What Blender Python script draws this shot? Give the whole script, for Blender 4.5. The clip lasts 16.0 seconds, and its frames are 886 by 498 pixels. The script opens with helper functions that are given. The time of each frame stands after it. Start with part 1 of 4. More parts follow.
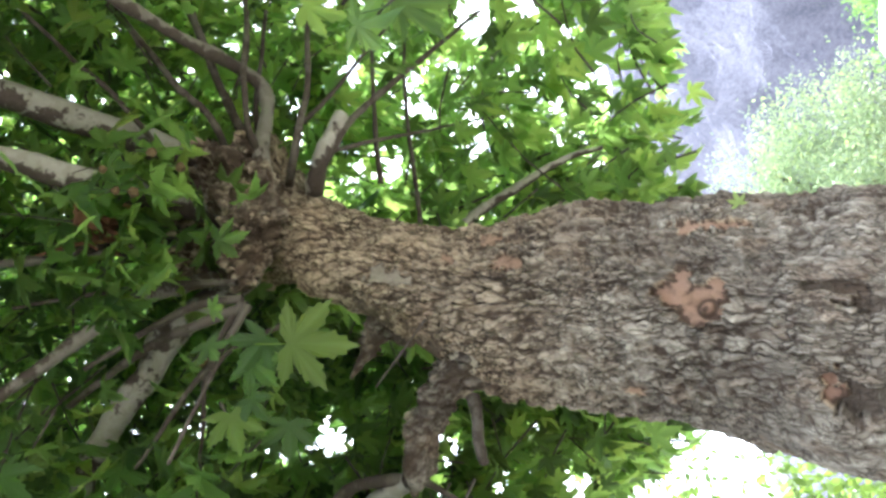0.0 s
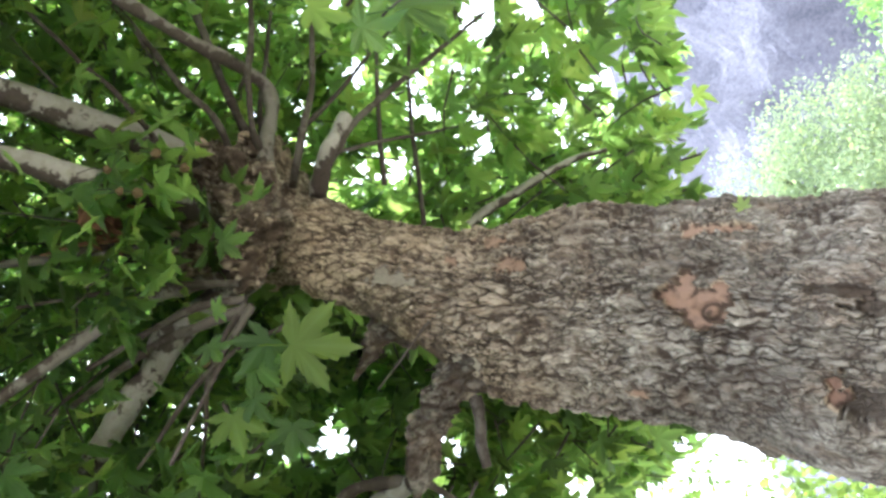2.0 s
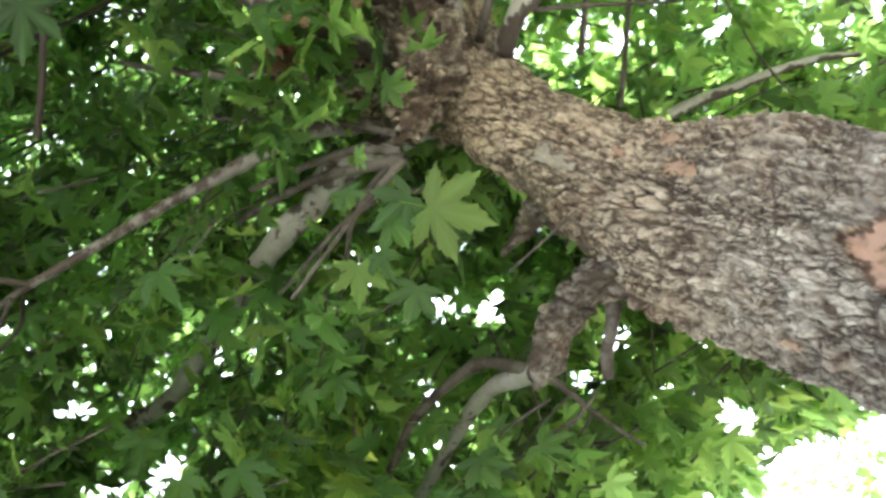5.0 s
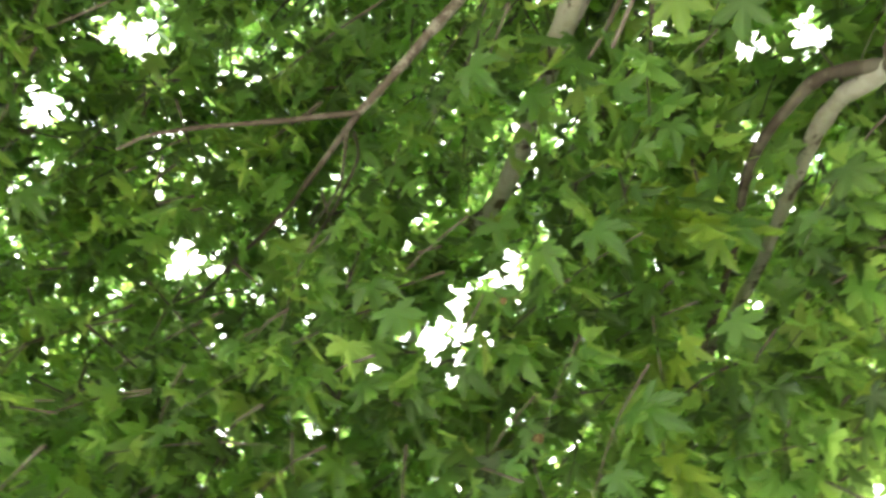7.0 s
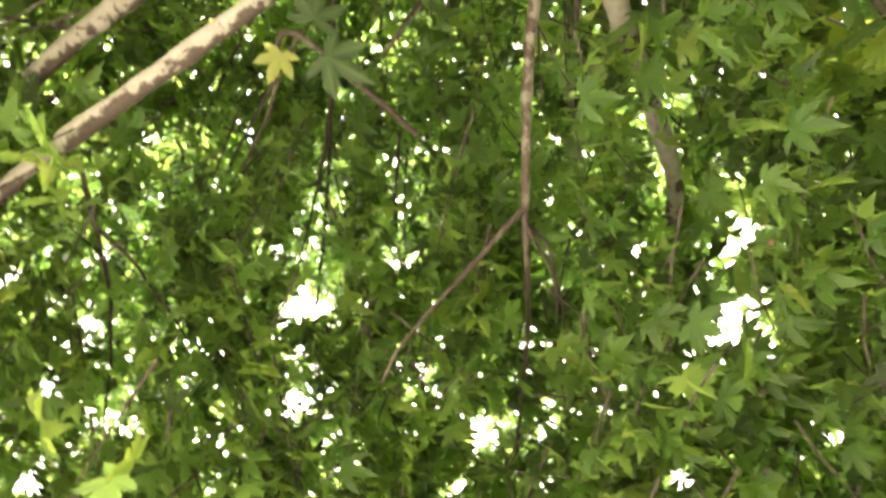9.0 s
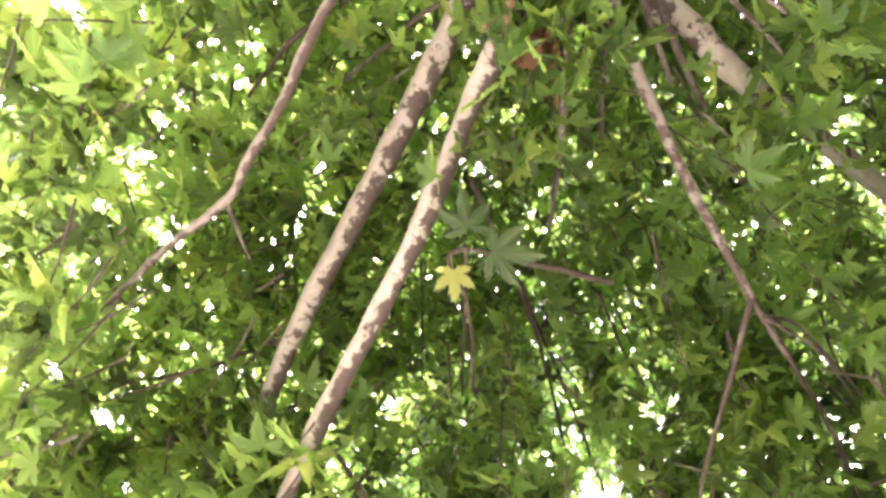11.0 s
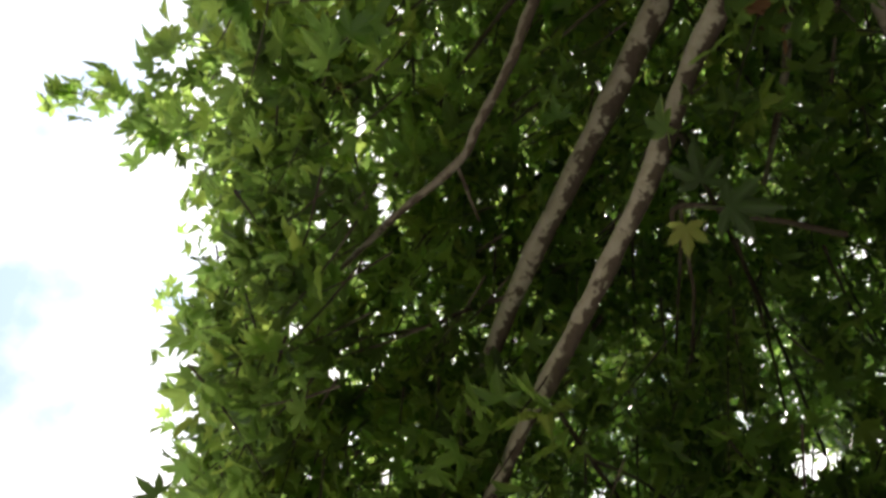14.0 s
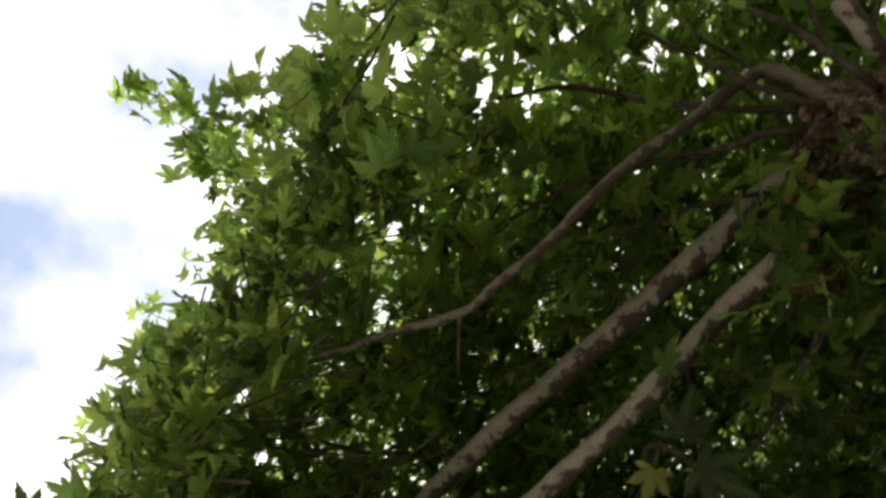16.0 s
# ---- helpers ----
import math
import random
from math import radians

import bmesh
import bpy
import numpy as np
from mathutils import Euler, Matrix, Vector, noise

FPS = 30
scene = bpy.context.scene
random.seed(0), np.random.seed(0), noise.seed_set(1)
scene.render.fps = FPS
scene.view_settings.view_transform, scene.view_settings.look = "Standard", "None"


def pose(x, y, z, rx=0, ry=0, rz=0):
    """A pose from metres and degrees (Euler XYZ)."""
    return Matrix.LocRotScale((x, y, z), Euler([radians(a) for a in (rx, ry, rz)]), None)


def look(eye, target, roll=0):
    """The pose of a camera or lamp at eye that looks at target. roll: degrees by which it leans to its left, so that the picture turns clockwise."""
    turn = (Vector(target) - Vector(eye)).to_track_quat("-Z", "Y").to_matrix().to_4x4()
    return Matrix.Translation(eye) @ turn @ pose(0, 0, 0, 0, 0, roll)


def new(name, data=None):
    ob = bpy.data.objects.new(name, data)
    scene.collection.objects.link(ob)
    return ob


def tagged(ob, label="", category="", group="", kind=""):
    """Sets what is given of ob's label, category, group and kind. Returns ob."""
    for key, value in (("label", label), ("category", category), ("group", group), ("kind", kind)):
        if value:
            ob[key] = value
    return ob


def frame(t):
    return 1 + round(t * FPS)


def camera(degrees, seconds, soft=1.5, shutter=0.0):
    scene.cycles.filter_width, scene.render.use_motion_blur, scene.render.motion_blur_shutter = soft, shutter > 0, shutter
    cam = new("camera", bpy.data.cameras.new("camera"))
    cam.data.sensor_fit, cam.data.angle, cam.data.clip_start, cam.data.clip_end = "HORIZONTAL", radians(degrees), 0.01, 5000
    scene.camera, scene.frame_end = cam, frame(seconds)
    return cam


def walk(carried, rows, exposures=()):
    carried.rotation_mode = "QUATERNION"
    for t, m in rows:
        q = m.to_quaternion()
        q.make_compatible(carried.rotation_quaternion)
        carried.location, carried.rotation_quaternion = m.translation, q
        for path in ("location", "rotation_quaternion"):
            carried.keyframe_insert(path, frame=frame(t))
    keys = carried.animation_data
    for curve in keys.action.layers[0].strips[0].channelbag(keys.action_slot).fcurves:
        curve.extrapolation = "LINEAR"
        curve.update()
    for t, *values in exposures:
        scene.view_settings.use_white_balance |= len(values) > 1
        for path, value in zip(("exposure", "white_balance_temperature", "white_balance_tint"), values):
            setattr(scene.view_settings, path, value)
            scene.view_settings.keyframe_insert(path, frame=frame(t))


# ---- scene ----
# ---- camera and its way ----
cam = camera(55.7, 16.0, soft=2.9, shutter=0.28)
ROWS = [
    (0, -0.000, 0.000, 1.550, -179.98, 57.07, 89.98),
    (0.5, -0.001, 0.001, 1.551, -179.86, 56.84, 90.28),
    (1, 0.000, 0.000, 1.553, 179.82, 56.90, 89.90),
    (1.5, 0.004, -0.001, 1.553, -179.58, 56.64, 90.24),
    (2, 0.002, 0.001, 1.552, 179.68, 56.85, 89.48),
    (2.5, 0.003, 0.000, 1.553, 179.89, 57.10, 89.64),
    (3, -0.002, 0.004, 1.553, -179.67, 56.94, 90.46),
    (5.3, 0.039, 0.267, 1.497, 158.66, 36.14, 76.35),
    (5.5, 0.036, 0.270, 1.504, 157.79, 34.54, 77.32),
    (6, 0.034, 0.273, 1.512, 155.92, 30.95, 79.16),
    (6.5, 0.019, 0.269, 1.518, 155.29, 27.20, 86.21),
    (7, -0.108, 0.110, 1.550, 160.65, 26.23, 98.87),
    (7.5, -0.100, 0.016, 1.558, 166.66, 24.24, 111.61),
    (8, -0.048, -0.029, 1.580, 171.47, 23.25, 121.13),
    (8.5, -0.017, -0.059, 1.584, 176.12, 22.40, 132.18),
    (9, -0.010, -0.099, 1.567, -173.25, 20.17, 144.92),
    (9.2, 0.003, -0.092, 1.580, -170.51, 18.02, 147.24),
    (11.3, -0.075, -0.121, 1.585, -153.53, -3.72, 166.81),
    (11.5, -0.057, -0.094, 1.569, -151.43, -4.78, 166.03),
    (12, -0.009, -0.014, 1.521, -146.72, -6.47, 164.70),
    (12.5, -0.004, -0.017, 1.521, -140.88, -6.50, 164.73),
    (13, 0.002, -0.046, 1.493, -144.51, -8.47, 164.39),
    (13.5, 0.079, -0.117, 1.515, -152.11, -10.77, 163.39),
    (14, 0.096, -0.194, 1.526, -158.37, -12.25, 163.56),
    (14.5, 0.100, -0.230, 1.541, -161.12, -12.47, 163.09),
    (15, 0.111, -0.199, 1.534, -158.58, -13.14, 160.30),
    (15.5, 0.111, -0.152, 1.535, -152.83, -9.33, 151.43),
    (16, 0.101, -0.091, 1.553, -147.65, -2.41, 142.12),
]
EXPOSURE = [(0.0, 2.02, 5450, 11), (3.2, 2.02, 5450, 11), (5.5, 2.70, 5450, 8), (6.5, 2.90, 5900, 2), (7.0, 3.20, 6250, 4), (7.5, 3.55, 6400, 6), (8.0, 3.59, 6700, 12), (9.2, 3.42, 7200, 22),
            (11.3, 3.67, 6250, 42), (12.0, 3.32, 6150, 42), (12.5, 2.27, 6050, 36), (13.0, 1.67, 6400, 23), (13.5, 1.05, 6450, 17), (14.0, 0.45, 6550, 15), (15.0, 0.24, 6700, 15), (16.0, 0.01, 6800, 17)]
walk(cam, [(t, pose(x, y, z, rx, ry, rz)) for t, x, y, z, rx, ry, rz in ROWS], EXPOSURE)

# ---- sky and sun ----
SUN = Vector((0.25, 0.17, 0.95)).normalized()
sun_data = bpy.data.lights.new("sun", "SUN")
sun_data.energy, sun_data.angle, sun_data.color = 5.0, radians(0.53), (1.0, 0.95, 0.86)
sun_lamp = new("sun", sun_data)
sun_lamp.matrix_world = look(SUN * 60, (0, 0, 0))


def make_sky():
    w = bpy.data.worlds.new("sky")
    w.use_nodes = True
    scene.world = w
    n, l = w.node_tree.nodes, w.node_tree.links
    n.clear()
    out, add = n.new("ShaderNodeOutputWorld"), n.new("ShaderNodeMixShader")
    sky, bg, cl = n.new("ShaderNodeTexSky"), n.new("ShaderNodeBackground"), n.new("ShaderNodeBackground")
    sky.sky_type, sky.sun_disc = "NISHITA", False
    sky.sun_elevation, sky.sun_rotation = math.asin(SUN.z), math.atan2(SUN.x, SUN.y)
    bg.inputs["Strength"].default_value = 0.15
    cl.inputs["Color"].default_value, cl.inputs["Strength"].default_value = (1.0, 0.99, 0.97, 1), 1.7
    tc, no, ramp = n.new("ShaderNodeTexCoord"), n.new("ShaderNodeTexNoise"), n.new("ShaderNodeValToRGB")
    no.inputs["Scale"].default_value, no.inputs["Detail"].default_value = 2.3, 7
    ramp.color_ramp.elements[0].position, ramp.color_ramp.elements[1].position = 0.36, 0.50
    ramp.color_ramp.elements[0].color = (0.17, 0.17, 0.17, 1)
    l.new(tc.outputs["Generated"], no.inputs["Vector"])
    l.new(no.outputs["Fac"], ramp.inputs["Fac"])
    haze = n.new("ShaderNodeMix")
    haze.data_type, haze.blend_type = "RGBA", "MULTIPLY"
    haze.inputs[0].default_value, haze.inputs[7].default_value = 1.0, (0.72, 0.96, 1.08, 1)
    l.new(sky.outputs["Color"], haze.inputs[6])
    l.new(haze.outputs[2], bg.inputs["Color"])
    l.new(ramp.outputs["Color"], add.inputs["Fac"])
    l.new(bg.outputs[0], add.inputs[1])
    l.new(cl.outputs[0], add.inputs[2])
    l.new(add.outputs[0], out.inputs["Surface"])


make_sky()


# ---- materials ----
def material(name):
    m = bpy.data.materials.new(name)
    m.use_nodes = True
    n, l = m.node_tree.nodes, m.node_tree.links
    n.clear()
    return m, n, l, n.new("ShaderNodeOutputMaterial")


def ramp_node(n, stops):
    r = n.new("ShaderNodeValToRGB")
    e = r.color_ramp.elements
    while len(e) < len(stops):
        e.new(0.5)
    for el, (p, c) in zip(e, stops):
        el.position, el.color = p, (*c, 1)
    return r


def noise_node(n, l, vec, scale, detail=5, rough=0.6):
    t = n.new("ShaderNodeTexNoise")
    t.inputs["Scale"].default_value, t.inputs["Detail"].default_value, t.inputs["Roughness"].default_value = scale, detail, rough
    l.new(vec, t.inputs["Vector"])
    return t.outputs["Fac"]


def mix_node(n, l, fac, a, b, mode="MIX"):
    m = n.new("ShaderNodeMix")
    m.data_type, m.blend_type = "RGBA", mode
    for sock, v in ((m.inputs[0], fac), (m.inputs[6], a), (m.inputs[7], b)):
        if isinstance(v, (int, float)):
            sock.default_value = v
        elif isinstance(v, tuple):
            sock.default_value = (*v, 1)
        else:
            l.new(v, sock)
    return m.outputs[2]


def math_node(n, l, op, a, b=0.0, clamp=False):
    m = n.new("ShaderNodeMath")
    m.operation, m.use_clamp = op, clamp
    for sock, v in ((m.inputs[0], a), (m.inputs[1], b)):
        if isinstance(v, (int, float)):
            sock.default_value = v
        else:
            l.new(v, sock)
    return m.outputs[0]


def scaled(n, l, vec, s):
    m = n.new("ShaderNodeMapping")
    m.inputs["Scale"].default_value = s
    l.new(vec, m.inputs["Vector"])
    return m.outputs[0]


def finish(m, n, l, out, colour, rough, height=None, strength=0.4, distance=0.01):
    p = n.new("ShaderNodeBsdfPrincipled")
    for sock, v in ((p.inputs["Base Color"], colour), (p.inputs["Roughness"], rough)):
        if isinstance(v, tuple):
            sock.default_value = (*v, 1)
        elif isinstance(v, (int, float)):
            sock.default_value = v
        else:
            l.new(v, sock)
    p.inputs["Specular IOR Level"].default_value = 0.25
    if height is not None:
        b = n.new("ShaderNodeBump")
        b.inputs["Strength"].default_value, b.inputs["Distance"].default_value = strength, distance
        l.new(height, b.inputs["Height"])
        l.new(b.outputs[0], p.inputs["Normal"])
    l.new(p.outputs[0], out.inputs["Surface"])
    return m


def rough_bark():
    """Old bark: grey-tan flakes, rust-brown where flakes have dropped, clefts darkened in the colour to stand for
    shade; 'plate' is 0 in the clefts, 'flake' is each flake's own tone.
    """
    m, n, l, out = material("rough_bark")
    co = n.new("ShaderNodeTexCoord").outputs["Object"]
    plate, tone, flake = (n.new("ShaderNodeAttribute") for _ in range(3))
    plate.attribute_name, tone.attribute_name, flake.attribute_name = "plate", "tone", "flake"
    fine = noise_node(n, l, scaled(n, l, co, (1, 1, 0.45)), 120, 6, 0.7)
    streak = noise_node(n, l, scaled(n, l, co, (1, 1, 0.4)), 7, 5, 0.65)
    mid = noise_node(n, l, scaled(n, l, co, (1, 1, 0.6)), 15, 4)
    base = ramp_node(n, [(0.3, (0.13, 0.115, 0.09)), (0.48, (0.36, 0.335, 0.28)), (0.64, (0.60, 0.565, 0.48))])
    l.new(fine, base.inputs["Fac"])
    shade = ramp_node(n, [(0.0, (0.13, 0.115, 0.095)), (0.4, (0.36, 0.335, 0.275)), (1.0, (0.64, 0.60, 0.51))])
    l.new(flake.outputs["Fac"], shade.inputs["Fac"])
    grey = mix_node(n, l, 0.42, base.outputs["Color"], shade.outputs["Color"])
    old = ramp_node(n, [(0.47, (0, 0, 0)), (0.62, (1, 1, 1))])
    l.new(streak, old.inputs["Fac"])
    own0 = mix_node(n, l, math_node(n, l, "MULTIPLY", old.outputs["Color"], 0.7), grey, (0.135, 0.125, 0.108))
    own = mix_node(n, l, math_node(n, l, "MULTIPLY", tone.outputs["Fac"], 1.0, True), own0, (0.66, 0.53, 0.37))
    bare = mix_node(n, l, math_node(n, l, "MULTIPLY", math_node(n, l, "SUBTRACT", tone.outputs["Fac"], 1.0, True), 1.0, True), own, mix_node(n, l, math_node(n, l, "ADD", math_node(n, l, "MULTIPLY", mid, 0.7), math_node(n, l, "MULTIPLY", fine, 0.4)), (0.055, 0.03, 0.022), (0.42, 0.25, 0.18)))
    cream = mix_node(n, l, math_node(n, l, "MULTIPLY", tone.outputs["Fac"], -1.0, True), bare, mix_node(n, l, math_node(n, l, "ADD", math_node(n, l, "MULTIPLY", mid, 0.6), math_node(n, l, "MULTIPLY", fine, 0.45)), (0.22, 0.19, 0.14), (0.60, 0.54, 0.42)))
    rust = ramp_node(n, [(0.52, (0, 0, 0)), (0.64, (1, 1, 1))])
    l.new(mid, rust.inputs["Fac"])
    rusty = mix_node(n, l, math_node(n, l, "MULTIPLY", rust.outputs["Color"], 0.35), cream, (0.25, 0.15, 0.085))
    # shade in the clefts, painted as dark brown
    cleft_shade = ramp_node(n, [(0.15, (1, 1, 1)), (0.97, (0, 0, 0))])
    l.new(plate.outputs["Fac"], cleft_shade.inputs["Fac"])
    col = mix_node(n, l, math_node(n, l, "MULTIPLY", cleft_shade.outputs["Color"], 0.9), rusty, (0.06, 0.04, 0.028))
    # fine cracks that part the scales; their shade is painted as dark lines
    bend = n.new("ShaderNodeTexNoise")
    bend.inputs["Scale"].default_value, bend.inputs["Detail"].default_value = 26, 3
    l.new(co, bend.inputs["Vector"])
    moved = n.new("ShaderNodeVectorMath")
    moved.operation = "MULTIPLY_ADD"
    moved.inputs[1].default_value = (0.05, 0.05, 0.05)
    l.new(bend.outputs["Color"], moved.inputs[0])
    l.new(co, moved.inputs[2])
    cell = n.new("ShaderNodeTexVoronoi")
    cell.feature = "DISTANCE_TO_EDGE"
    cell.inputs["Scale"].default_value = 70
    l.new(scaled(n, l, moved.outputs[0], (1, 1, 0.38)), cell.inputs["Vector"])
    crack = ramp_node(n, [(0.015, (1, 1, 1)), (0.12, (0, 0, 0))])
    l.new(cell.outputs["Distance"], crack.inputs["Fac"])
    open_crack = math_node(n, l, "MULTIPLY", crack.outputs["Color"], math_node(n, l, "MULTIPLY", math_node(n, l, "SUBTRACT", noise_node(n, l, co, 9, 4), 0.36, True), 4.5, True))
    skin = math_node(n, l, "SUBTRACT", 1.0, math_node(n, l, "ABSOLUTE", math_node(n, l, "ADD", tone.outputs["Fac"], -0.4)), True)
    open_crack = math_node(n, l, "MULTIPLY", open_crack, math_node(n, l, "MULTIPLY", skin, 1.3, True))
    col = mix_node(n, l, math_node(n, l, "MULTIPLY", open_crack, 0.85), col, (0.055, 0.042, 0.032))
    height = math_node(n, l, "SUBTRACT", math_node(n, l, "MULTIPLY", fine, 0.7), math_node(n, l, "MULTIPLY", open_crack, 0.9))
    return finish(m, n, l, out, col, 0.92, height, 0.9, 0.007)


def plane_bark(name, cream, patch, threshold):
    """Young plane bark: cream wood with flakes of older brown-grey bark."""
    m, n, l, out = material(name)
    co = n.new("ShaderNodeTexCoord").outputs["Object"]
    a = noise_node(n, l, co, 9, 7, 0.74)
    b = noise_node(n, l, co, 75, 5, 0.65)
    c = noise_node(n, l, co, 22, 4)
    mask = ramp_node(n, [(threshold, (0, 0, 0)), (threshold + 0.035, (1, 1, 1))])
    side_bias = n.new("ShaderNodeAttribute")
    side_bias.attribute_name = "side_bias"
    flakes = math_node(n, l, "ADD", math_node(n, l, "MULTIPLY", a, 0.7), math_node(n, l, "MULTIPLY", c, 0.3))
    l.new(math_node(n, l, "ADD", flakes, side_bias.outputs["Fac"]), mask.inputs["Fac"])
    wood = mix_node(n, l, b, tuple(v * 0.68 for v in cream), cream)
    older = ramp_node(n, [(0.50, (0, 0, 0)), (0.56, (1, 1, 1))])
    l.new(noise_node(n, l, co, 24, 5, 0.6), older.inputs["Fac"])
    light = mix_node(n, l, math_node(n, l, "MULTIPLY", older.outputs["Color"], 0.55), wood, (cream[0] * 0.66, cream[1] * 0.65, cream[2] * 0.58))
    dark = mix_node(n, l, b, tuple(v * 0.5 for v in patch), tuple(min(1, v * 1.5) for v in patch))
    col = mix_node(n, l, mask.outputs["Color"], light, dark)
    return finish(m, n, l, out, col, 0.8, math_node(n, l, "ADD", mask.outputs["Color"], b), 0.5, 0.004)


VEINS = 0.3


def leaf_material(name, top, glow, randomness, spread=1.0):
    """A thin leaf: light is reflected, and passes through greener and brighter; each leaf has its own tone."""
    m, n, l, out = material(name)
    co = n.new("ShaderNodeTexCoord").outputs["Object"]
    if randomness == "island":
        r = n.new("ShaderNodeNewGeometry").outputs["Random Per Island"]
    else:
        r = n.new("ShaderNodeObjectInfo").outputs["Random"]
    v = noise_node(n, l, co, 60, 3)
    tone = ramp_node(n, [(0.0, tuple(c * (1 - 0.45 * spread) for c in top)), (0.55, top), (0.93, tuple(c * (1 + 0.35 * spread) for c in top)), (0.985, (top[0] * 1.9, top[1] * 1.4, top[2])), (1.0, (top[0] * 2.2, top[1] * 1.5, top[2]))])
    l.new(r, tone.inputs["Fac"])
    thru = ramp_node(n, [(0.0, tuple(c * (1 - 0.6 * spread) for c in glow)), (0.6, glow), (0.96, (glow[0] * 1.3, glow[1] * 1.1, glow[2])), (1.0, (0.42, 0.56, 0.12))])
    l.new(r, thru.inputs["Fac"])
    uv = n.new("ShaderNodeSeparateXYZ")
    l.new(n.new("ShaderNodeTexCoord").outputs["UV"], uv.inputs[0])
    ang = math_node(n, l, "ARCTAN2", uv.outputs[1], uv.outputs[0])
    near_lobe = math_node(n, l, "COSINE", math_node(n, l, "MULTIPLY", ang, 360 / 48.0))
    vein = ramp_node(n, [(0.93, (0, 0, 0)), (1.0, (1, 1, 1))])
    l.new(math_node(n, l, "ADD", math_node(n, l, "MULTIPLY", near_lobe, 0.5), 0.5), vein.inputs["Fac"])
    col0 = mix_node(n, l, math_node(n, l, "MULTIPLY", v, 0.4), tone.outputs["Color"], tuple(c * 0.6 for c in top))
    col = mix_node(n, l, math_node(n, l, "MULTIPLY", vein.outputs["Color"], VEINS), col0, tuple(min(1, c * 1.7 + 0.05) for c in top))
    p = n.new("ShaderNodeBsdfPrincipled")
    p.inputs["Roughness"].default_value = 0.34
    p.inputs["Specular IOR Level"].default_value = 0.5
    l.new(col, p.inputs["Base Color"])
    b = n.new("ShaderNodeBump")
    b.inputs["Strength"].default_value, b.inputs["Distance"].default_value = 0.3, 0.004
    l.new(v, b.inputs["Height"])
    l.new(b.outputs[0], p.inputs["Normal"])
    t = n.new("ShaderNodeBsdfTranslucent")
    l.new(thru.outputs["Color"], t.inputs["Color"])
    mx = n.new("ShaderNodeMixShader")
    mx.inputs[0].default_value = 0.58
    l.new(p.outputs[0], mx.inputs[1])
    l.new(t.outputs[0], mx.inputs[2])
    l.new(mx.outputs[0], out.inputs["Surface"])
    return m


def simple(name, a, b, scale, rough=0.85, bump=0.3):
    m, n, l, out = material(name)
    co = n.new("ShaderNodeTexCoord").outputs["Object"]
    f, g = noise_node(n, l, co, scale, 6), noise_node(n, l, co, scale * 7, 5)
    col = mix_node(n, l, math_node(n, l, "ADD", math_node(n, l, "MULTIPLY", f, 0.6), math_node(n, l, "MULTIPLY", g, 0.4)), a, b)
    return finish(m, n, l, out, col, rough, g, bump, 0.4 / scale)


def rock_material():
    m, n, l, out = material("cliff_rock")
    co = n.new("ShaderNodeTexCoord").outputs["Object"]
    f = noise_node(n, l, scaled(n, l, co, (1, 1, 0.35)), 0.05, 9, 0.7)
    g = noise_node(n, l, co, 0.8, 8, 0.75)
    v = noise_node(n, l, co, 0.11, 6)
    # the violet of distant haze is put into these rock colours
    col = ramp_node(n, [(0.40, (0.075, 0.075, 0.095)), (0.5, (0.125, 0.122, 0.148)), (0.60, (0.18, 0.175, 0.20))])
    l.new(math_node(n, l, "ADD", math_node(n, l, "MULTIPLY", f, 0.55), math_node(n, l, "MULTIPLY", g, 0.45)), col.inputs["Fac"])
    bush = ramp_node(n, [(0.60, (0, 0, 0)), (0.64, (1, 1, 1))])
    l.new(math_node(n, l, "ADD", math_node(n, l, "MULTIPLY", g, 0.6), math_node(n, l, "MULTIPLY", v, 0.4)), bush.inputs["Fac"])
    c2 = mix_node(n, l, bush.outputs["Color"], col.outputs["Color"], (0.10, 0.13, 0.06))
    return finish(m, n, l, out, c2, 0.95, g, 0.7, 1.2)


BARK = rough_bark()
PALE = plane_bark("pale_plane_bark", (0.43, 0.42, 0.375), (0.085, 0.07, 0.06), 0.53)
MOTTLED = plane_bark("mottled_plane_bark", (0.27, 0.255, 0.225), (0.085, 0.07, 0.058), 0.53)
TWIG = plane_bark("grey_twig_bark", (0.15, 0.135, 0.115), (0.07, 0.058, 0.047), 0.47)
LEAF = leaf_material("plane_leaf", (0.075, 0.15, 0.045), (0.48, 0.76, 0.17), "island", 1.25)
NEAR_LEAF = leaf_material("plane_leaf_near", (0.075, 0.15, 0.055), (0.46, 0.74, 0.16), "object", 1.0)
# the near leaf again, in brighter colours that stand for light on it
LIT_LEAF = leaf_material("plane_leaf_lit", (0.14, 0.23, 0.05), (0.57, 0.78, 0.13), "object", 0.4)
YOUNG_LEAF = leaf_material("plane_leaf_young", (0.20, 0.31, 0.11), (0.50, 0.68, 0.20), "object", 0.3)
WILLOW = leaf_material("willow_leaf", (0.27, 0.33, 0.20), (0.26, 0.36, 0.16), "island", 0.6)
SHRUB = leaf_material("shrub_leaf", (0.13, 0.20, 0.05), (0.26, 0.40, 0.07), "island", 0.8)
DARKTREE = leaf_material("dark_tree_leaf", (0.09, 0.16, 0.05), (0.16, 0.30, 0.05), "island", 0.8)
RUST = simple("dead_leaf_brown", (0.17, 0.085, 0.05), (0.36, 0.21, 0.13), 40, 0.9)
SEED = simple("dry_seed_brown", (0.055, 0.05, 0.02), (0.17, 0.12, 0.055), 60, 0.95)
# unseen ground; its tone is set by the light it bounces up
SOIL = simple("bounce_soil", (0.12, 0.105, 0.075), (0.25, 0.22, 0.165), 0.9, 0.95)
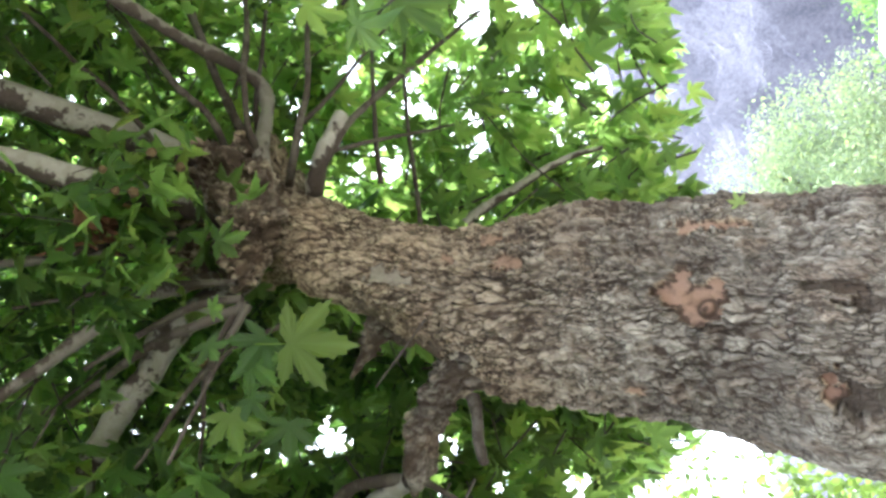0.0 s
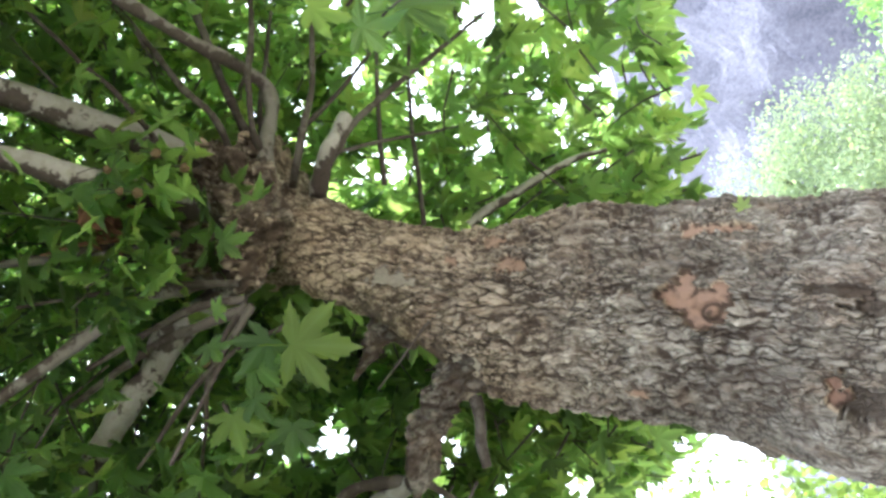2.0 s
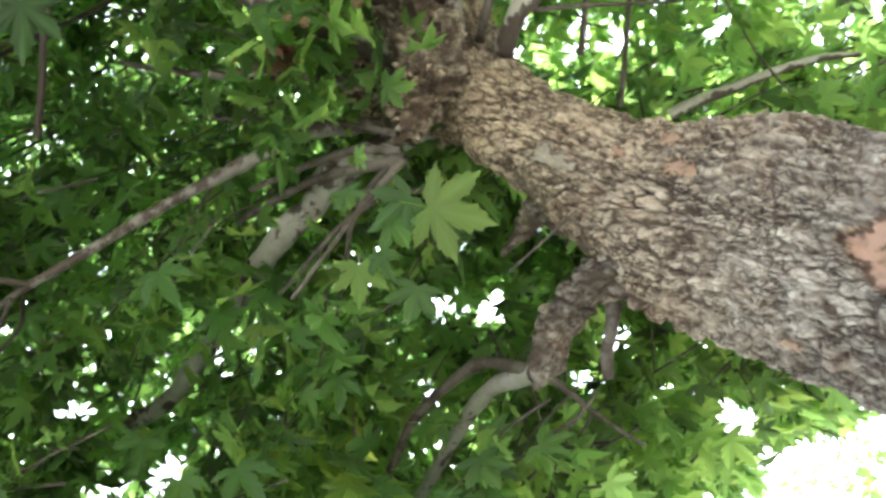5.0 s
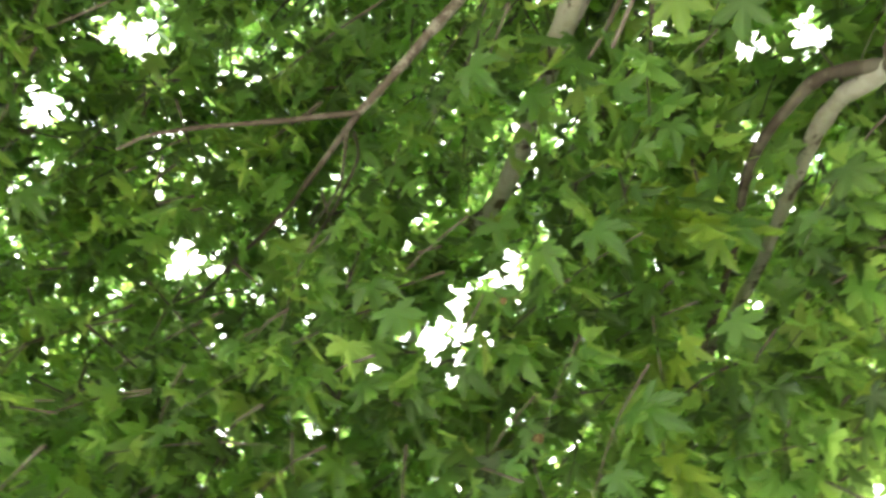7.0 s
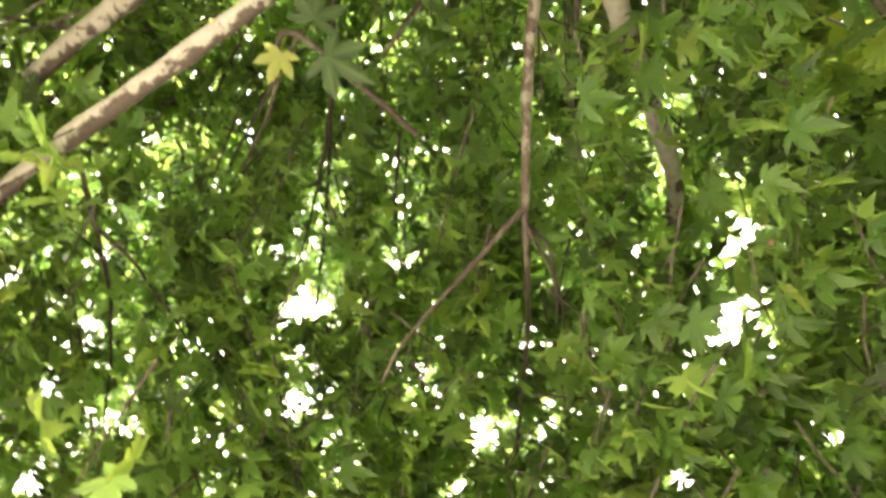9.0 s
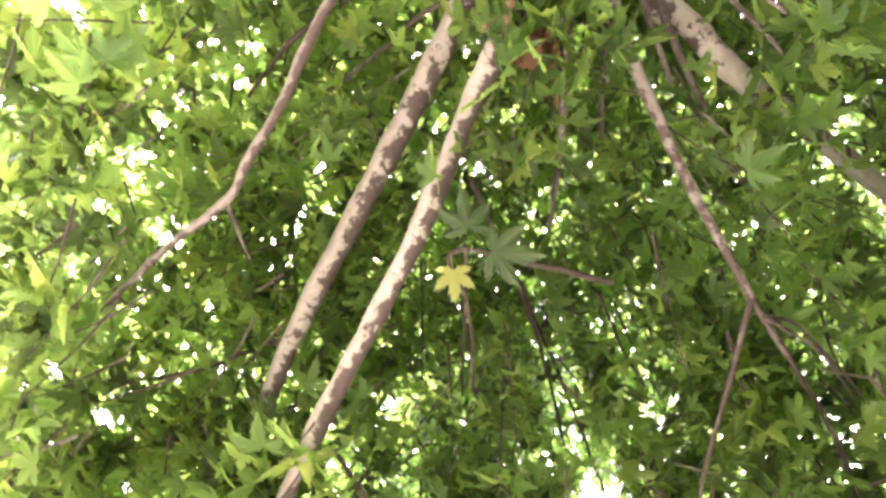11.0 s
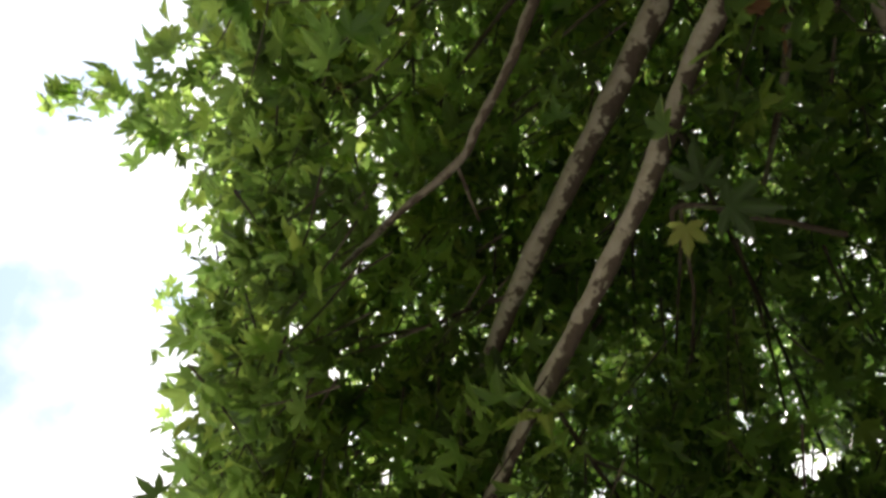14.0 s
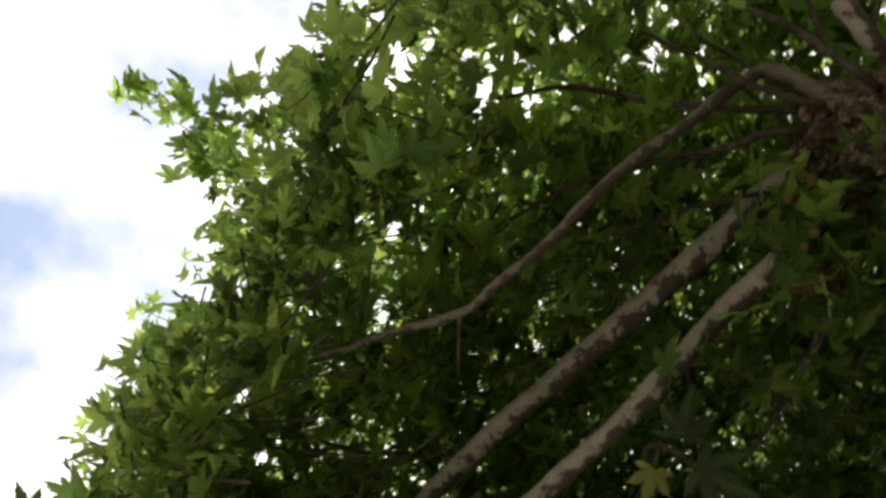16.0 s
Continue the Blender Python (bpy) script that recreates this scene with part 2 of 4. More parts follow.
ROCK = rock_material()
PLASTER = simple("white_plaster", (0.72, 0.71, 0.70), (0.82, 0.81, 0.80), 3, 0.9, 0.1)
GLASSY = simple("dark_window", (0.03, 0.035, 0.04), (0.05, 0.055, 0.06), 2, 0.15, 0.0)


# ---- mesh helpers ----
def mesh_from(name, verts, faces_flat, face_len, mat, smooth=True, flat_uv=None):
    """A mesh from arrays; every face has face_len corners."""
    me = bpy.data.meshes.new(name)
    verts = np.asarray(verts, dtype=np.float32).reshape(-1, 3)
    idx = np.asarray(faces_flat, dtype=np.int32).ravel()
    nf = len(idx) // face_len
    me.vertices.add(len(verts))
    me.vertices.foreach_set("co", verts.ravel())
    me.loops.add(len(idx))
    me.loops.foreach_set("vertex_index", idx)
    me.polygons.add(nf)
    me.polygons.foreach_set("loop_start", np.arange(nf, dtype=np.int32) * face_len)
    me.polygons.foreach_set("use_smooth", np.full(nf, smooth))
    me.update(calc_edges=True)
    if flat_uv is not None:
        layer = me.uv_layers.new(name="UVMap")
        layer.data.foreach_set("uv", np.asarray(flat_uv, dtype=np.float32)[idx % len(flat_uv)].ravel())
    me.validate()
    me.materials.append(mat)
    return me


def part(name, me, parent, label="", kind=""):
    ob = new(name, me)
    ob.parent = parent
    return tagged(ob, label=label, kind=kind)


def thing(name, label, category, kind="", at=(0, 0, 0), group=""):
    ob = new(name)
    ob.location = at
    return tagged(ob, label=label, category=category, kind=kind, group=group)


def spline(points, step):
    """Points at even steps along a Catmull-Rom curve, with the parameter 0 to 1."""
    p = np.array(points, dtype=float)
    p = np.vstack([2 * p[0] - p[1], p, 2 * p[-1] - p[-2]])
    out = []
    for i in range(1, len(p) - 2):
        k = max(2, int(np.linalg.norm(p[i + 1] - p[i]) / step))
        for j in range(k):
            u = j / k
            out.append(0.5 * (2 * p[i] + (p[i + 1] - p[i - 1]) * u + (2 * p[i - 1] - 5 * p[i] + 4 * p[i + 1] - p[i + 2]) * u * u + (3 * p[i] - p[i - 1] - 3 * p[i + 1] + p[i + 2]) * u ** 3))
    out.append(p[-2])
    return np.array(out)


def frames_along(c):
    """Directions across a curve that do not twist."""
    d = np.gradient(c, axis=0)
    d /= np.linalg.norm(d, axis=1)[:, None]
    a = np.cross(d[0], (0.3, 0.9, 0.1) if abs(d[0][2]) > 0.7 else (0, 0, 1))
    a /= np.linalg.norm(a)
    A, B = [], []
    for t in d:
        a = a - t * np.dot(a, t)
        a /= np.linalg.norm(a)
        A.append(a)
        B.append(np.cross(t, a))
    return np.array(A), np.array(B)


def tube(c, radii, sides, bumps=0.0, freq=30.0, seed=0.0):
    """A tapering round branch along the curve c, closed at its tip, with uneven skin."""
    A, B = frames_along(c)
    th = np.linspace(0, 2 * np.pi, sides, endpoint=False)
    ring = A[:, None, :] * np.cos(th)[None, :, None] + B[:, None, :] * np.sin(th)[None, :, None]
    r = np.repeat(np.asarray(radii)[:, None], sides, axis=1)
    if bumps:
        q = c[:, None, :] + ring * r[..., None]
        for i in range(r.shape[0]):
            for j in range(sides):
                r[i, j] *= 1 + bumps * noise.noise(Vector(q[i, j]) * freq + Vector((seed, 0, 0))) + bumps * 0.6 * noise.noise(Vector(q[i, j]) * freq * 0.3)
    v = (c[:, None, :] + ring * r[..., None]).reshape(-1, 3)
    n = len(c)
    i, j = np.meshgrid(np.arange(n - 1), np.arange(sides), indexing="ij")
    k = (j + 1) % sides
    f = np.stack([i * sides + j, i * sides + k, (i + 1) * sides + k, (i + 1) * sides + j], -1).reshape(-1, 4)
    tip = len(v)
    v = np.vstack([v, c[-1:] + (c[-1:] - c[-2:-1]) * 0.4])
    last = (n - 1) * sides
    cap = np.stack([last + np.arange(sides), last + (np.arange(sides) + 1) % sides, np.full(sides, tip), np.full(sides, tip)], -1)
    return v, np.vstack([np.stack([f[:, 0], f[:, 1], f[:, 2]], -1), np.stack([f[:, 0], f[:, 2], f[:, 3]], -1), cap[:, :3]])


# ---- ground, mountains, backdrop trees ----
def build_ground():
    n = 90
    g = np.linspace(-1, 1, n)
    x, y = np.meshgrid(np.sign(g) * np.abs(g) ** 2.2 * 900, np.sign(g) * np.abs(g) ** 2.2 * 900, indexing="ij")
    z = np.array([[0.10 * noise.noise(Vector((a * 0.25, b * 0.25, 0))) + 0.03 * noise.noise(Vector((a * 1.3, b * 1.3, 4))) for a, b in zip(r, s)] for r, s in zip(x, y)])
    z -= 0.05
    i, j = np.meshgrid(np.arange(n - 1), np.arange(n - 1), indexing="ij")
    f = np.stack([i * n + j, (i + 1) * n + j, (i + 1) * n + j + 1, i * n + j + 1], -1)
    ob = new("ground", mesh_from("ground", np.stack([x, y, z], -1), f, 4, SOIL))
    tagged(ob, "brown soil under the trees, unseen, toned for bounce light", "ground", kind="structure")


RIDGE = ((-180, 14), (-120, 9), (-60, 9), (-25, 8), (-14, 11.5), (-6, 14), (5, 21), (16, 23), (32, 25), (50, 29), (75, 26), (110, 22), (150, 17), (180, 14))


def build_mountain():
    """A steep rocky range round the place, higher on the east."""
    na, nr = 720, 46
    az = np.linspace(-180, 180, na, endpoint=False)
    top = np.interp(az, [a for a, _ in RIDGE], [e for _, e in RIDGE])
    v = np.zeros((na, nr, 3))
    for i in range(na):
        a = radians(az[i])
        for j in range(nr):
            u = j / (nr - 1)
            r = 300 + 48 * u ** 1.5
            dx, dy = math.sin(a), math.cos(a)
            crag = noise.fractal(Vector((dx * 14, dy * 14, u * 5)), 0.8, 2.1, 6) * 0.045 + noise.ridged_multi_fractal(Vector((dx * 6, dy * 6, u * 2)), 0.9, 2.0, 5, 1.0, 2.0) * 0.012
            prof = u ** 0.85 + crag * min(1, u * 3)
            edge = top[i] + 1.2 * noise.noise(Vector((dx * 9, dy * 9, 3))) + 0.4 * noise.noise(Vector((dx * 40, dy * 40, 3)))
            h = math.tan(radians(edge)) * 348 * prof
            r *= 1 + 0.010 * noise.noise(Vector((dx * 20, dy * 20, u * 5)))
            v[i, j] = (dx * r, dy * r, h - 3)
    i, j = np.meshgrid(np.arange(na), np.arange(nr - 1), indexing="ij")
    k = (i + 1) % na
    f = np.stack([i * nr + j, i * nr + j + 1, k * nr + j + 1, k * nr + j], -1)
    ob = new("backdrop_mountain", mesh_from("backdrop_mountain", v, f, 4, ROCK, False))
    tagged(ob, "grey-violet rocky mountain cliff with sparse scrub", "mountain", kind="structure")


def oval_leaves(rng, centres, length, width):
    """Small pointed oval leaves, each bent along its middle."""
    n = len(centres)
    d = rng.normal(size=(n, 3))
    d[:, 2] -= 0.5
    d /= np.linalg.norm(d, axis=1)[:, None]
    s = np.cross(d, rng.normal(size=(n, 3)))
    s /= np.linalg.norm(s, axis=1)[:, None]
    nn = np.cross(d, s)
    k = rng.uniform(0.7, 1.3, (n, 1))
    pts = [(0, 0, 0), (0.35, 0.5, 0.08), (0.35, -0.5, 0.08), (0.7, 0.42, 0.06), (0.7, -0.42, 0.06), (1, 0, -0.06), (0.5, 0, 0)]
    v = np.stack([centres + k * (d * a * length + s * b * width + nn * c * length) for a, b, c in pts], 1)
    tri = np.array([(0, 6, 1), (0, 2, 6), (1, 6, 3), (2, 4, 6), (3, 6, 5), (4, 5, 6)])
    f = (np.arange(n)[:, None, None] * len(pts) + tri[None]).reshape(-1, 3)
    return v.reshape(-1, 3), f


def backdrop_tree(name, label, at, height, spread, base, leaves, size, mat, bark, seed):
    """A tree some way off: trunk, limbs, and a crown of leaf clumps with gaps between them."""
    rng = np.random.default_rng(seed)
    tree = thing(name, label, "tree", at=(at[0], at[1], -0.1))
    c = spline([(0, 0, 0), (0.05 * spread, 0, base * 0.6), (-0.04 * spread, 0.05, base + 0.35 * (height - base)), (0.03, 0, height * 0.85)], 0.25)
    v, f = tube(c, np.linspace(0.035 * height, 0.008 * height, len(c)), 9, 0.12, 5, seed)
    part("trunk", mesh_from("trunk", v, f, 3, bark), tree)
    tips = []
    for k in range(11):
        a, z0 = k * 2.4 + rng.uniform(-0.4, 0.4), base * 0.7 + (height * 0.7 - base * 0.7) * k / 11
        reach = spread * rng.uniform(0.6, 0.95) * (1 - 0.45 * k / 11)
        end = np.array([math.cos(a) * reach, math.sin(a) * reach, z0 + rng.uniform(0.25, 0.5) * (height - z0)])
        mid = np.array([end[0] * 0.45, end[1] * 0.45, z0 + (end[2] - z0) * 0.6])
        c = spline([(0, 0, z0), mid, end], 0.25)
        v, f = tube(c, np.linspace(0.012 * height, 0.004 * height, len(c)), 6)
        part("limb", mesh_from("limb", v, f, 3, bark), tree)
        tips += [mid, end, (mid + end) / 2]
    cl = []
    while len(cl) < 90:
        p = rng.uniform(-1, 1, 3)
        if 0.25 < np.linalg.norm(p) < 1:
            cl.append((p[0] * spread, p[1] * spread, base + (height - base) * (0.5 + 0.5 * p[2])))
    cl = np.array(cl + [tuple(t) for t in tips])
    pick = rng.integers(0, len(cl), leaves)
    cen = cl[pick] + rng.normal(size=(leaves, 3)) * np.array([1, 1, 0.8]) * spread * 0.13
    v, f = oval_leaves(rng, cen, size, size * 0.5)
    part("crown", mesh_from("crown", v, f, 3, mat), tree, kind="stuff")
    return tree


def build_house():
    h = thing("house", "small white plastered house with a flat roof edge", "house", at=(5.6, 23.5, 0))

    def box(name, lo, hi, mat, parent, label=""):
        bm = bmesh.new()
        bmesh.ops.create_cube(bm, size=1)
        for q in bm.verts:
            q.co = Vector([lo[i] + (q.co[i] + 0.5) * (hi[i] - lo[i]) for i in range(3)])
        bmesh.ops.bevel(bm, geom=bm.edges[:], offset=0.02, segments=1, affect="EDGES")
        me = bpy.data.meshes.new(name)
        bm.to_mesh(me)
        bm.free()
        me.materials.append(mat)
        return part(name, me, parent, label)

    box("wall", (-0.3, 0, -0.2), (6, 4, 3.35), PLASTER, h)
    box("roof", (-0.6, -0.4, 3.35), (6.4, 4.4, 3.75), PLASTER, h, "white roof slab with a thick edge")
    box("door", (1.2, -0.03, 0), (2.1, 0.05, 2.05), TWIG, h)
    w = box("window", (3.2, -0.03, 1.0), (4.4, 0.05, 2.1), GLASSY, h)
    box("sill", (3.1, -0.12, 0.93), (4.5, 0.02, 1.0), PLASTER, w)


build_ground()
build_mountain()
backdrop_tree("willow_tree", "pale sunlit willow with drooping light green leaves", (0.85, 13.6), 5.35, 1.75, 0.7, 36000, 0.06, WILLOW, TWIG, 3)
backdrop_tree("shrub_tree", "young sunlit tree with small round green leaves", (-2.5, 6.8), 4.35, 1.2, 0.7, 6500, 0.085, SHRUB, TWIG, 5)
backdrop_tree("orchard_tree", "dark green tree below the mountain", (7.6, 27.0), 5.2, 2.6, 0.8, 9000, 0.16, DARKTREE, TWIG, 8)
backdrop_tree("orchard_tree", "dark green tree below the mountain", (-9.5, 27.0), 4.6, 2.4, 0.8, 8000, 0.16, DARKTREE, TWIG, 9)
build_house()

# ---- the plane tree: trunk and limbs ----
tree = thing("plane_tree", "old pollarded plane tree with scaly trunk and dense green crown", "tree")

# height, axis x, axis y, radius
TRUNK = ((-0.15, -0.12, 2.16, 0.46), (0.35, -0.15, 2.13, 0.38), (1.1, -0.18, 2.09, 0.335), (1.55, -0.18, 2.07, 0.33), (1.74, -0.177, 2.065, 0.328), (1.87, -0.175, 2.045, 0.305), (2.05, -0.154, 2.01, 0.274), (2.18, -0.145, 2.0, 0.263), (2.32, -0.143, 1.995, 0.257),
         (2.47, -0.15, 1.985, 0.246), (2.62, -0.155, 1.97, 0.228), (2.70, -0.15, 1.95, 0.205), (2.78, -0.122, 1.925, 0.18), (2.94, -0.07, 1.89, 0.148), (3.05, -0.036, 1.88, 0.136), (3.13, -0.012, 1.88, 0.136), (3.26, 0.025, 1.895, 0.155), (3.36, 0.06, 1.915, 0.18), (3.45, 0.085, 1.93, 0.215), (3.53, 0.095, 1.93, 0.235),
         (3.65, 0.105, 1.945, 0.24), (3.76, 0.11, 1.955, 0.20), (3.84, 0.10, 1.955, 0.11), (3.88, 0.10, 1.955, 0.03))


def smooth(a, b, x):
    t = min(1.0, max(0.0, (x - a) / (b - a)))
    return t * t * (3 - 2 * t)


def bark_relief(p, depth):
    """Height of the bark at p, its plate value (0 in the clefts, where the colour darkens as shade would) and its
    flake's own tone: overlapping flakes, ledges between them, some closed up.
    """
    w = Vector((noise.noise(p * 21), noise.noise(p * 21 + Vector((7, 0, 0))), noise.noise(p * 21 + Vector((0, 7, 0))))) * 0.012
    w += Vector((noise.noise(p * 70), noise.noise(p * 70 + Vector((7, 0, 0))), noise.noise(p * 70 + Vector((0, 7, 0))))) * 0.0052
    q = p + w
    k1 = Vector((q.x * 40, q.y * 40, q.z * 14))
    d1, p1 = noise.voronoi(k1)
    k2 = Vector((q.x * 72 + 5, q.y * 72, q.z * 29))
    d2, p2 = noise.voronoi(k2)
    own1, own2 = noise.cell(p1[0] * 3.1), noise.cell(p2[0] * 3.1)
    ledge = 0.35 + 0.65 * smooth(-0.3, 0.25, noise.noise(p * 4.2) + 0.35 * smooth(2.15, 2.6, p.z) - 0.05)
    worn = smooth(-0.5, 0.05, noise.noise(p * 19 + Vector((2, 2, 9))))
    e1, e2 = k1 - p1[0], k2 - p2[0]
    # a flake stands off on one side and lies under its neighbour on the other; the dark colour along its west edge
    # stands for shade
    under1 = 0.3 + 0.7 * smooth(0.25, -0.3, e1.x + 0.4 * e1.z)
    under2 = 0.25 + 0.75 * smooth(0.2, -0.3, e2.x + 0.5 * (own2 - 0.4) * e2.z)
    gap1 = 1 - under1 * (1 - smooth(0.0, 0.30, d1[1] - d1[0]))
    gap2 = 1 - worn * under2 * (1 - smooth(0.0, 0.40, d2[1] - d2[0]))
    h = depth * ledge * (gap1 * (0.35 + 0.6 * own1 - 0.5 * e1.x + 0.2 * e1.z) - 0.35)
    h += depth * 0.6 * (1 - 0.3 * ledge) * (gap2 * (0.3 + 0.75 * own2 - 0.55 * e2.x) - 0.35)
    h += 0.011 * noise.noise(p * 5) + 0.009 * noise.noise(p * 15) + 0.004 * noise.noise(p * 38) + 0.0016 * noise.noise(p * 150)
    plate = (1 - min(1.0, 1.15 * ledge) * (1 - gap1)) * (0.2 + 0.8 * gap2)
    mid = Vector(((p2[0].x - 5) / 72 - w.x, p2[0].y / 72 - w.y, p2[0].z / 29 - w.z))
    return h, max(0.0, min(1.0, plate)), max(0.0, min(1.0, 0.3 * own1 * ledge + (0.95 - 0.3 * ledge) * own2)), mid


# bare scars, hollows and smooth pale spots: hue (above 1 bare wood, 0 painted dark like shade, below 0 pale), depth,
# raggedness, centre of a ringed knot, and rounds of height, across, half height, half width
SCARS_AND_SHADE = ((1.85, 0.016, 0.2, (2.034, -0.120), ((2.047, -0.112, 0.050, 0.044), (2.108, -0.092, 0.036, 0.030), (2.094, -0.062, 0.020, 0.034), (2.020, -0.074, 0.020, 0.026))),
         (1.8, 0.007, 0.5, None, ((2.065, 0.058, 0.055, 0.010), (2.02, 0.060, 0.04, 0.008), (2.10, 0.048, 0.012, 0.018))),
         (0.0, 0.020, 0.5, None, ((1.745, -0.285, 0.040, 0.034), (1.70, -0.27, 0.03, 0.026))),
         (1.95, 0.004, 0.6, None, ((1.795, -0.262, 0.018, 0.040),)),
         (0.0, 0.014, 0.7, None, ((1.79, -0.07, 0.07, 0.012), (1.73, -0.10, 0.05, 0.016))),
         (1.7, 0.004, 0.6, None, ((2.205, -0.315, 0.022, 0.014),)),
         (1.75, 0.008, 0.9, None, ((2.52, -0.03, 0.05, 0.020), (2.60, 0.03, 0.05, 0.012), (2.72, -0.02, 0.05, 0.016))),
         # dark patch that paints the shade on the fork's underside
         (0.0, 0.005, 1.1, None, ((2.80, -0.275, 0.10, 0.05), (2.96, -0.195, 0.09, 0.045), (2.70, -0.335, 0.06, 0.04), (3.12, -0.14, 0.08, 0.03))),
         (-0.9, 0.003, 0.8, None, ((2.64, -0.285, 0.03, 0.026), (2.685, -0.30, 0.028, 0.03))),
         (-0.5, 0.003, 0.9, None, ((2.85, -0.07, 0.06, 0.02),)))
# swellings: height, across, size, rise
SWELLS = ((1.79, -0.36, 0.09, 0.03), (1.83, -0.17, 0.07, 0.022), (2.40, 0.05, 0.10, 0.018), (2.62, -0.16, 0.10, 0.022))


def build_trunk():
    na, step = 400, 0.0046
    zs = [r[0] for r in TRUNK]
    heights = np.concatenate([np.arange(-0.15, 1.3, 0.03), np.arange(1.3, 3.88, step)])
    ctrl = np.array(TRUNK)
    # a smooth profile through the rows
    fine = np.linspace(-0.15, 3.88, 800)
    prof = np.stack([np.interp(fine, zs, ctrl[:, k]) for k in (1, 2, 3)], 1)
    ker = np.hanning(21)
    ker /= ker.sum()
    pad = np.pad(prof, ((10, 10), (0, 0)), mode="edge")
    prof = np.stack([np.convolve(pad[:, k], ker, mode="valid") for k in range(3)], 1)
    nz = len(heights)
    v = np.zeros((nz, na, 3))
    plate, tone, shade = np.zeros((nz, na)), np.zeros((nz, na)), np.full((nz, na), 0.4)
    cx, cy, rr = (np.interp(heights, fine, prof[:, k]) for k in range(3))
    rr[-8:] *= np.linspace(1, 0.2, 8)
    for i, z in enumerate(heights):
        coarse = z < 1.3
        for j in range(na):
            u = j / na
            th = -math.pi / 2 + 2 * math.pi * (u - 0.5) - 0.75 * math.sin(2 * math.pi * (u - 0.5))
            ux, uy = math.cos(th), math.sin(th)
            r = rr[i]
            r *= 1 + 0.05 * noise.noise(Vector((ux * 1.3, uy * 1.3, z * 3.5)))
            p = Vector((cx[i] + ux * r, cy[i] + uy * r, z))
            head = smooth(3.3, 3.5, z)
            if coarse or uy > 0.45:
                h, pl, own = 0.02 * noise.noise(p * 6), 0.8, 0.5
            else:
                depth = 0.020 * (1 - 0.5 * smooth(2.6, 3.1, z)) * (0.55 + 0.45 * smooth(1.72, 2.0, z + 0.12 * noise.noise(p * 4)))
                h, pl, own, mid = bark_relief(p, depth)
                if head > 0:
                    h += head * (0.07 * noise.noise(p * 9) + 0.05 * noise.noise(p * 22) + 0.025 * noise.noise(p * 50))
                    pl *= 1 - 0.75 * head * smooth(-0.2, 0.5, noise.noise(p * 16))
                if uy < 0.2:
                    for sz, sx, size, rise in SWELLS:
                        h += rise * math.exp(-((z - sz) ** 2 + (p.x - sx) ** 2) / size ** 2)
                shade[i, j] = own
                hue_here = 0.0
                for hue, dig, rag, knot, rounds in SCARS_AND_SHADE:
                    if uy > 0.2 or abs(z - rounds[0][0]) > 0.2:
                        continue
                    e = min(0.45 * math.hypot((z - sz) / sa, (p.x - sx) / sb) + 0.55 * math.hypot((mid.z - sz) / sa, (mid.x - sx) / sb) for sz, sx, sa, sb in rounds) + rag * (0.8 * noise.noise(p * 34) + 0.4 * noise.noise(p * 80))
                    if e < 1.1:
                        k = smooth(1.1, 0.98, e)
                        floor = -dig + 0.004 * noise.noise(p * 40)
                        pk = 0.3 if hue == 0 else 0.95 - (0.9 * smooth(0.74, 0.98, e) if hue > 0 else 0.0)
                        if hue > 0:
                            pk += 0.7 * min(0.0, noise.noise(p * 48) + 0.5 * noise.noise(p * 120))
                        if knot:
                            dk = math.hypot(z - knot[0], p.x - knot[1]) + 0.004 * noise.noise(p * 60)
                            floor += 0.010 * math.exp(-(dk / 0.016) ** 2) - 0.006 * math.exp(-((dk - 0.02) / 0.005) ** 2)
                            pk -= 0.85 * math.exp(-((dk - 0.019) / 0.0055) ** 2) + 0.4 * math.exp(-(dk / 0.008) ** 2)
                        h = h * (1 - k) + k * floor
                        pl = pl * (1 - k) + k * pk
                        hue_here = k * hue
            if coarse or uy > 0.45:
                tone[i, j] = 0.1
            else:
                # tan upper bark; the brighter light near the head is put into its colour
                tan_lit = smooth(2.2, 2.85, z) * (0.55 + 0.75 * noise.noise(p * 5 + Vector((3, 3, 3)))) + 0.25 * head
                tone[i, j] = 0.75 * max(0, tan_lit) + 0.08 + 0.16 * smooth(2.1, 2.5, z) + 0.2 * max(0, own - 0.6)
                if hue_here:
                    tone[i, j] = hue_here
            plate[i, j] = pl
            v[i, j] = (p.x + ux * h, p.y + uy * h, z)
    i, j = np.meshgrid(np.arange(nz - 1), np.arange(na), indexing="ij")
    k = (j + 1) % na
    f = np.stack([i * na + j, i * na + k, (i + 1) * na + k, (i + 1) * na + j], -1)
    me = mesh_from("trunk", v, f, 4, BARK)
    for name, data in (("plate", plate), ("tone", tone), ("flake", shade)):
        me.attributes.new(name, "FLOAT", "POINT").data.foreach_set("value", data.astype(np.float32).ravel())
    part("trunk", me, tree, "thick trunk with scaly grey-tan bark and healed scars")


build_trunk()

BRANCHES = []


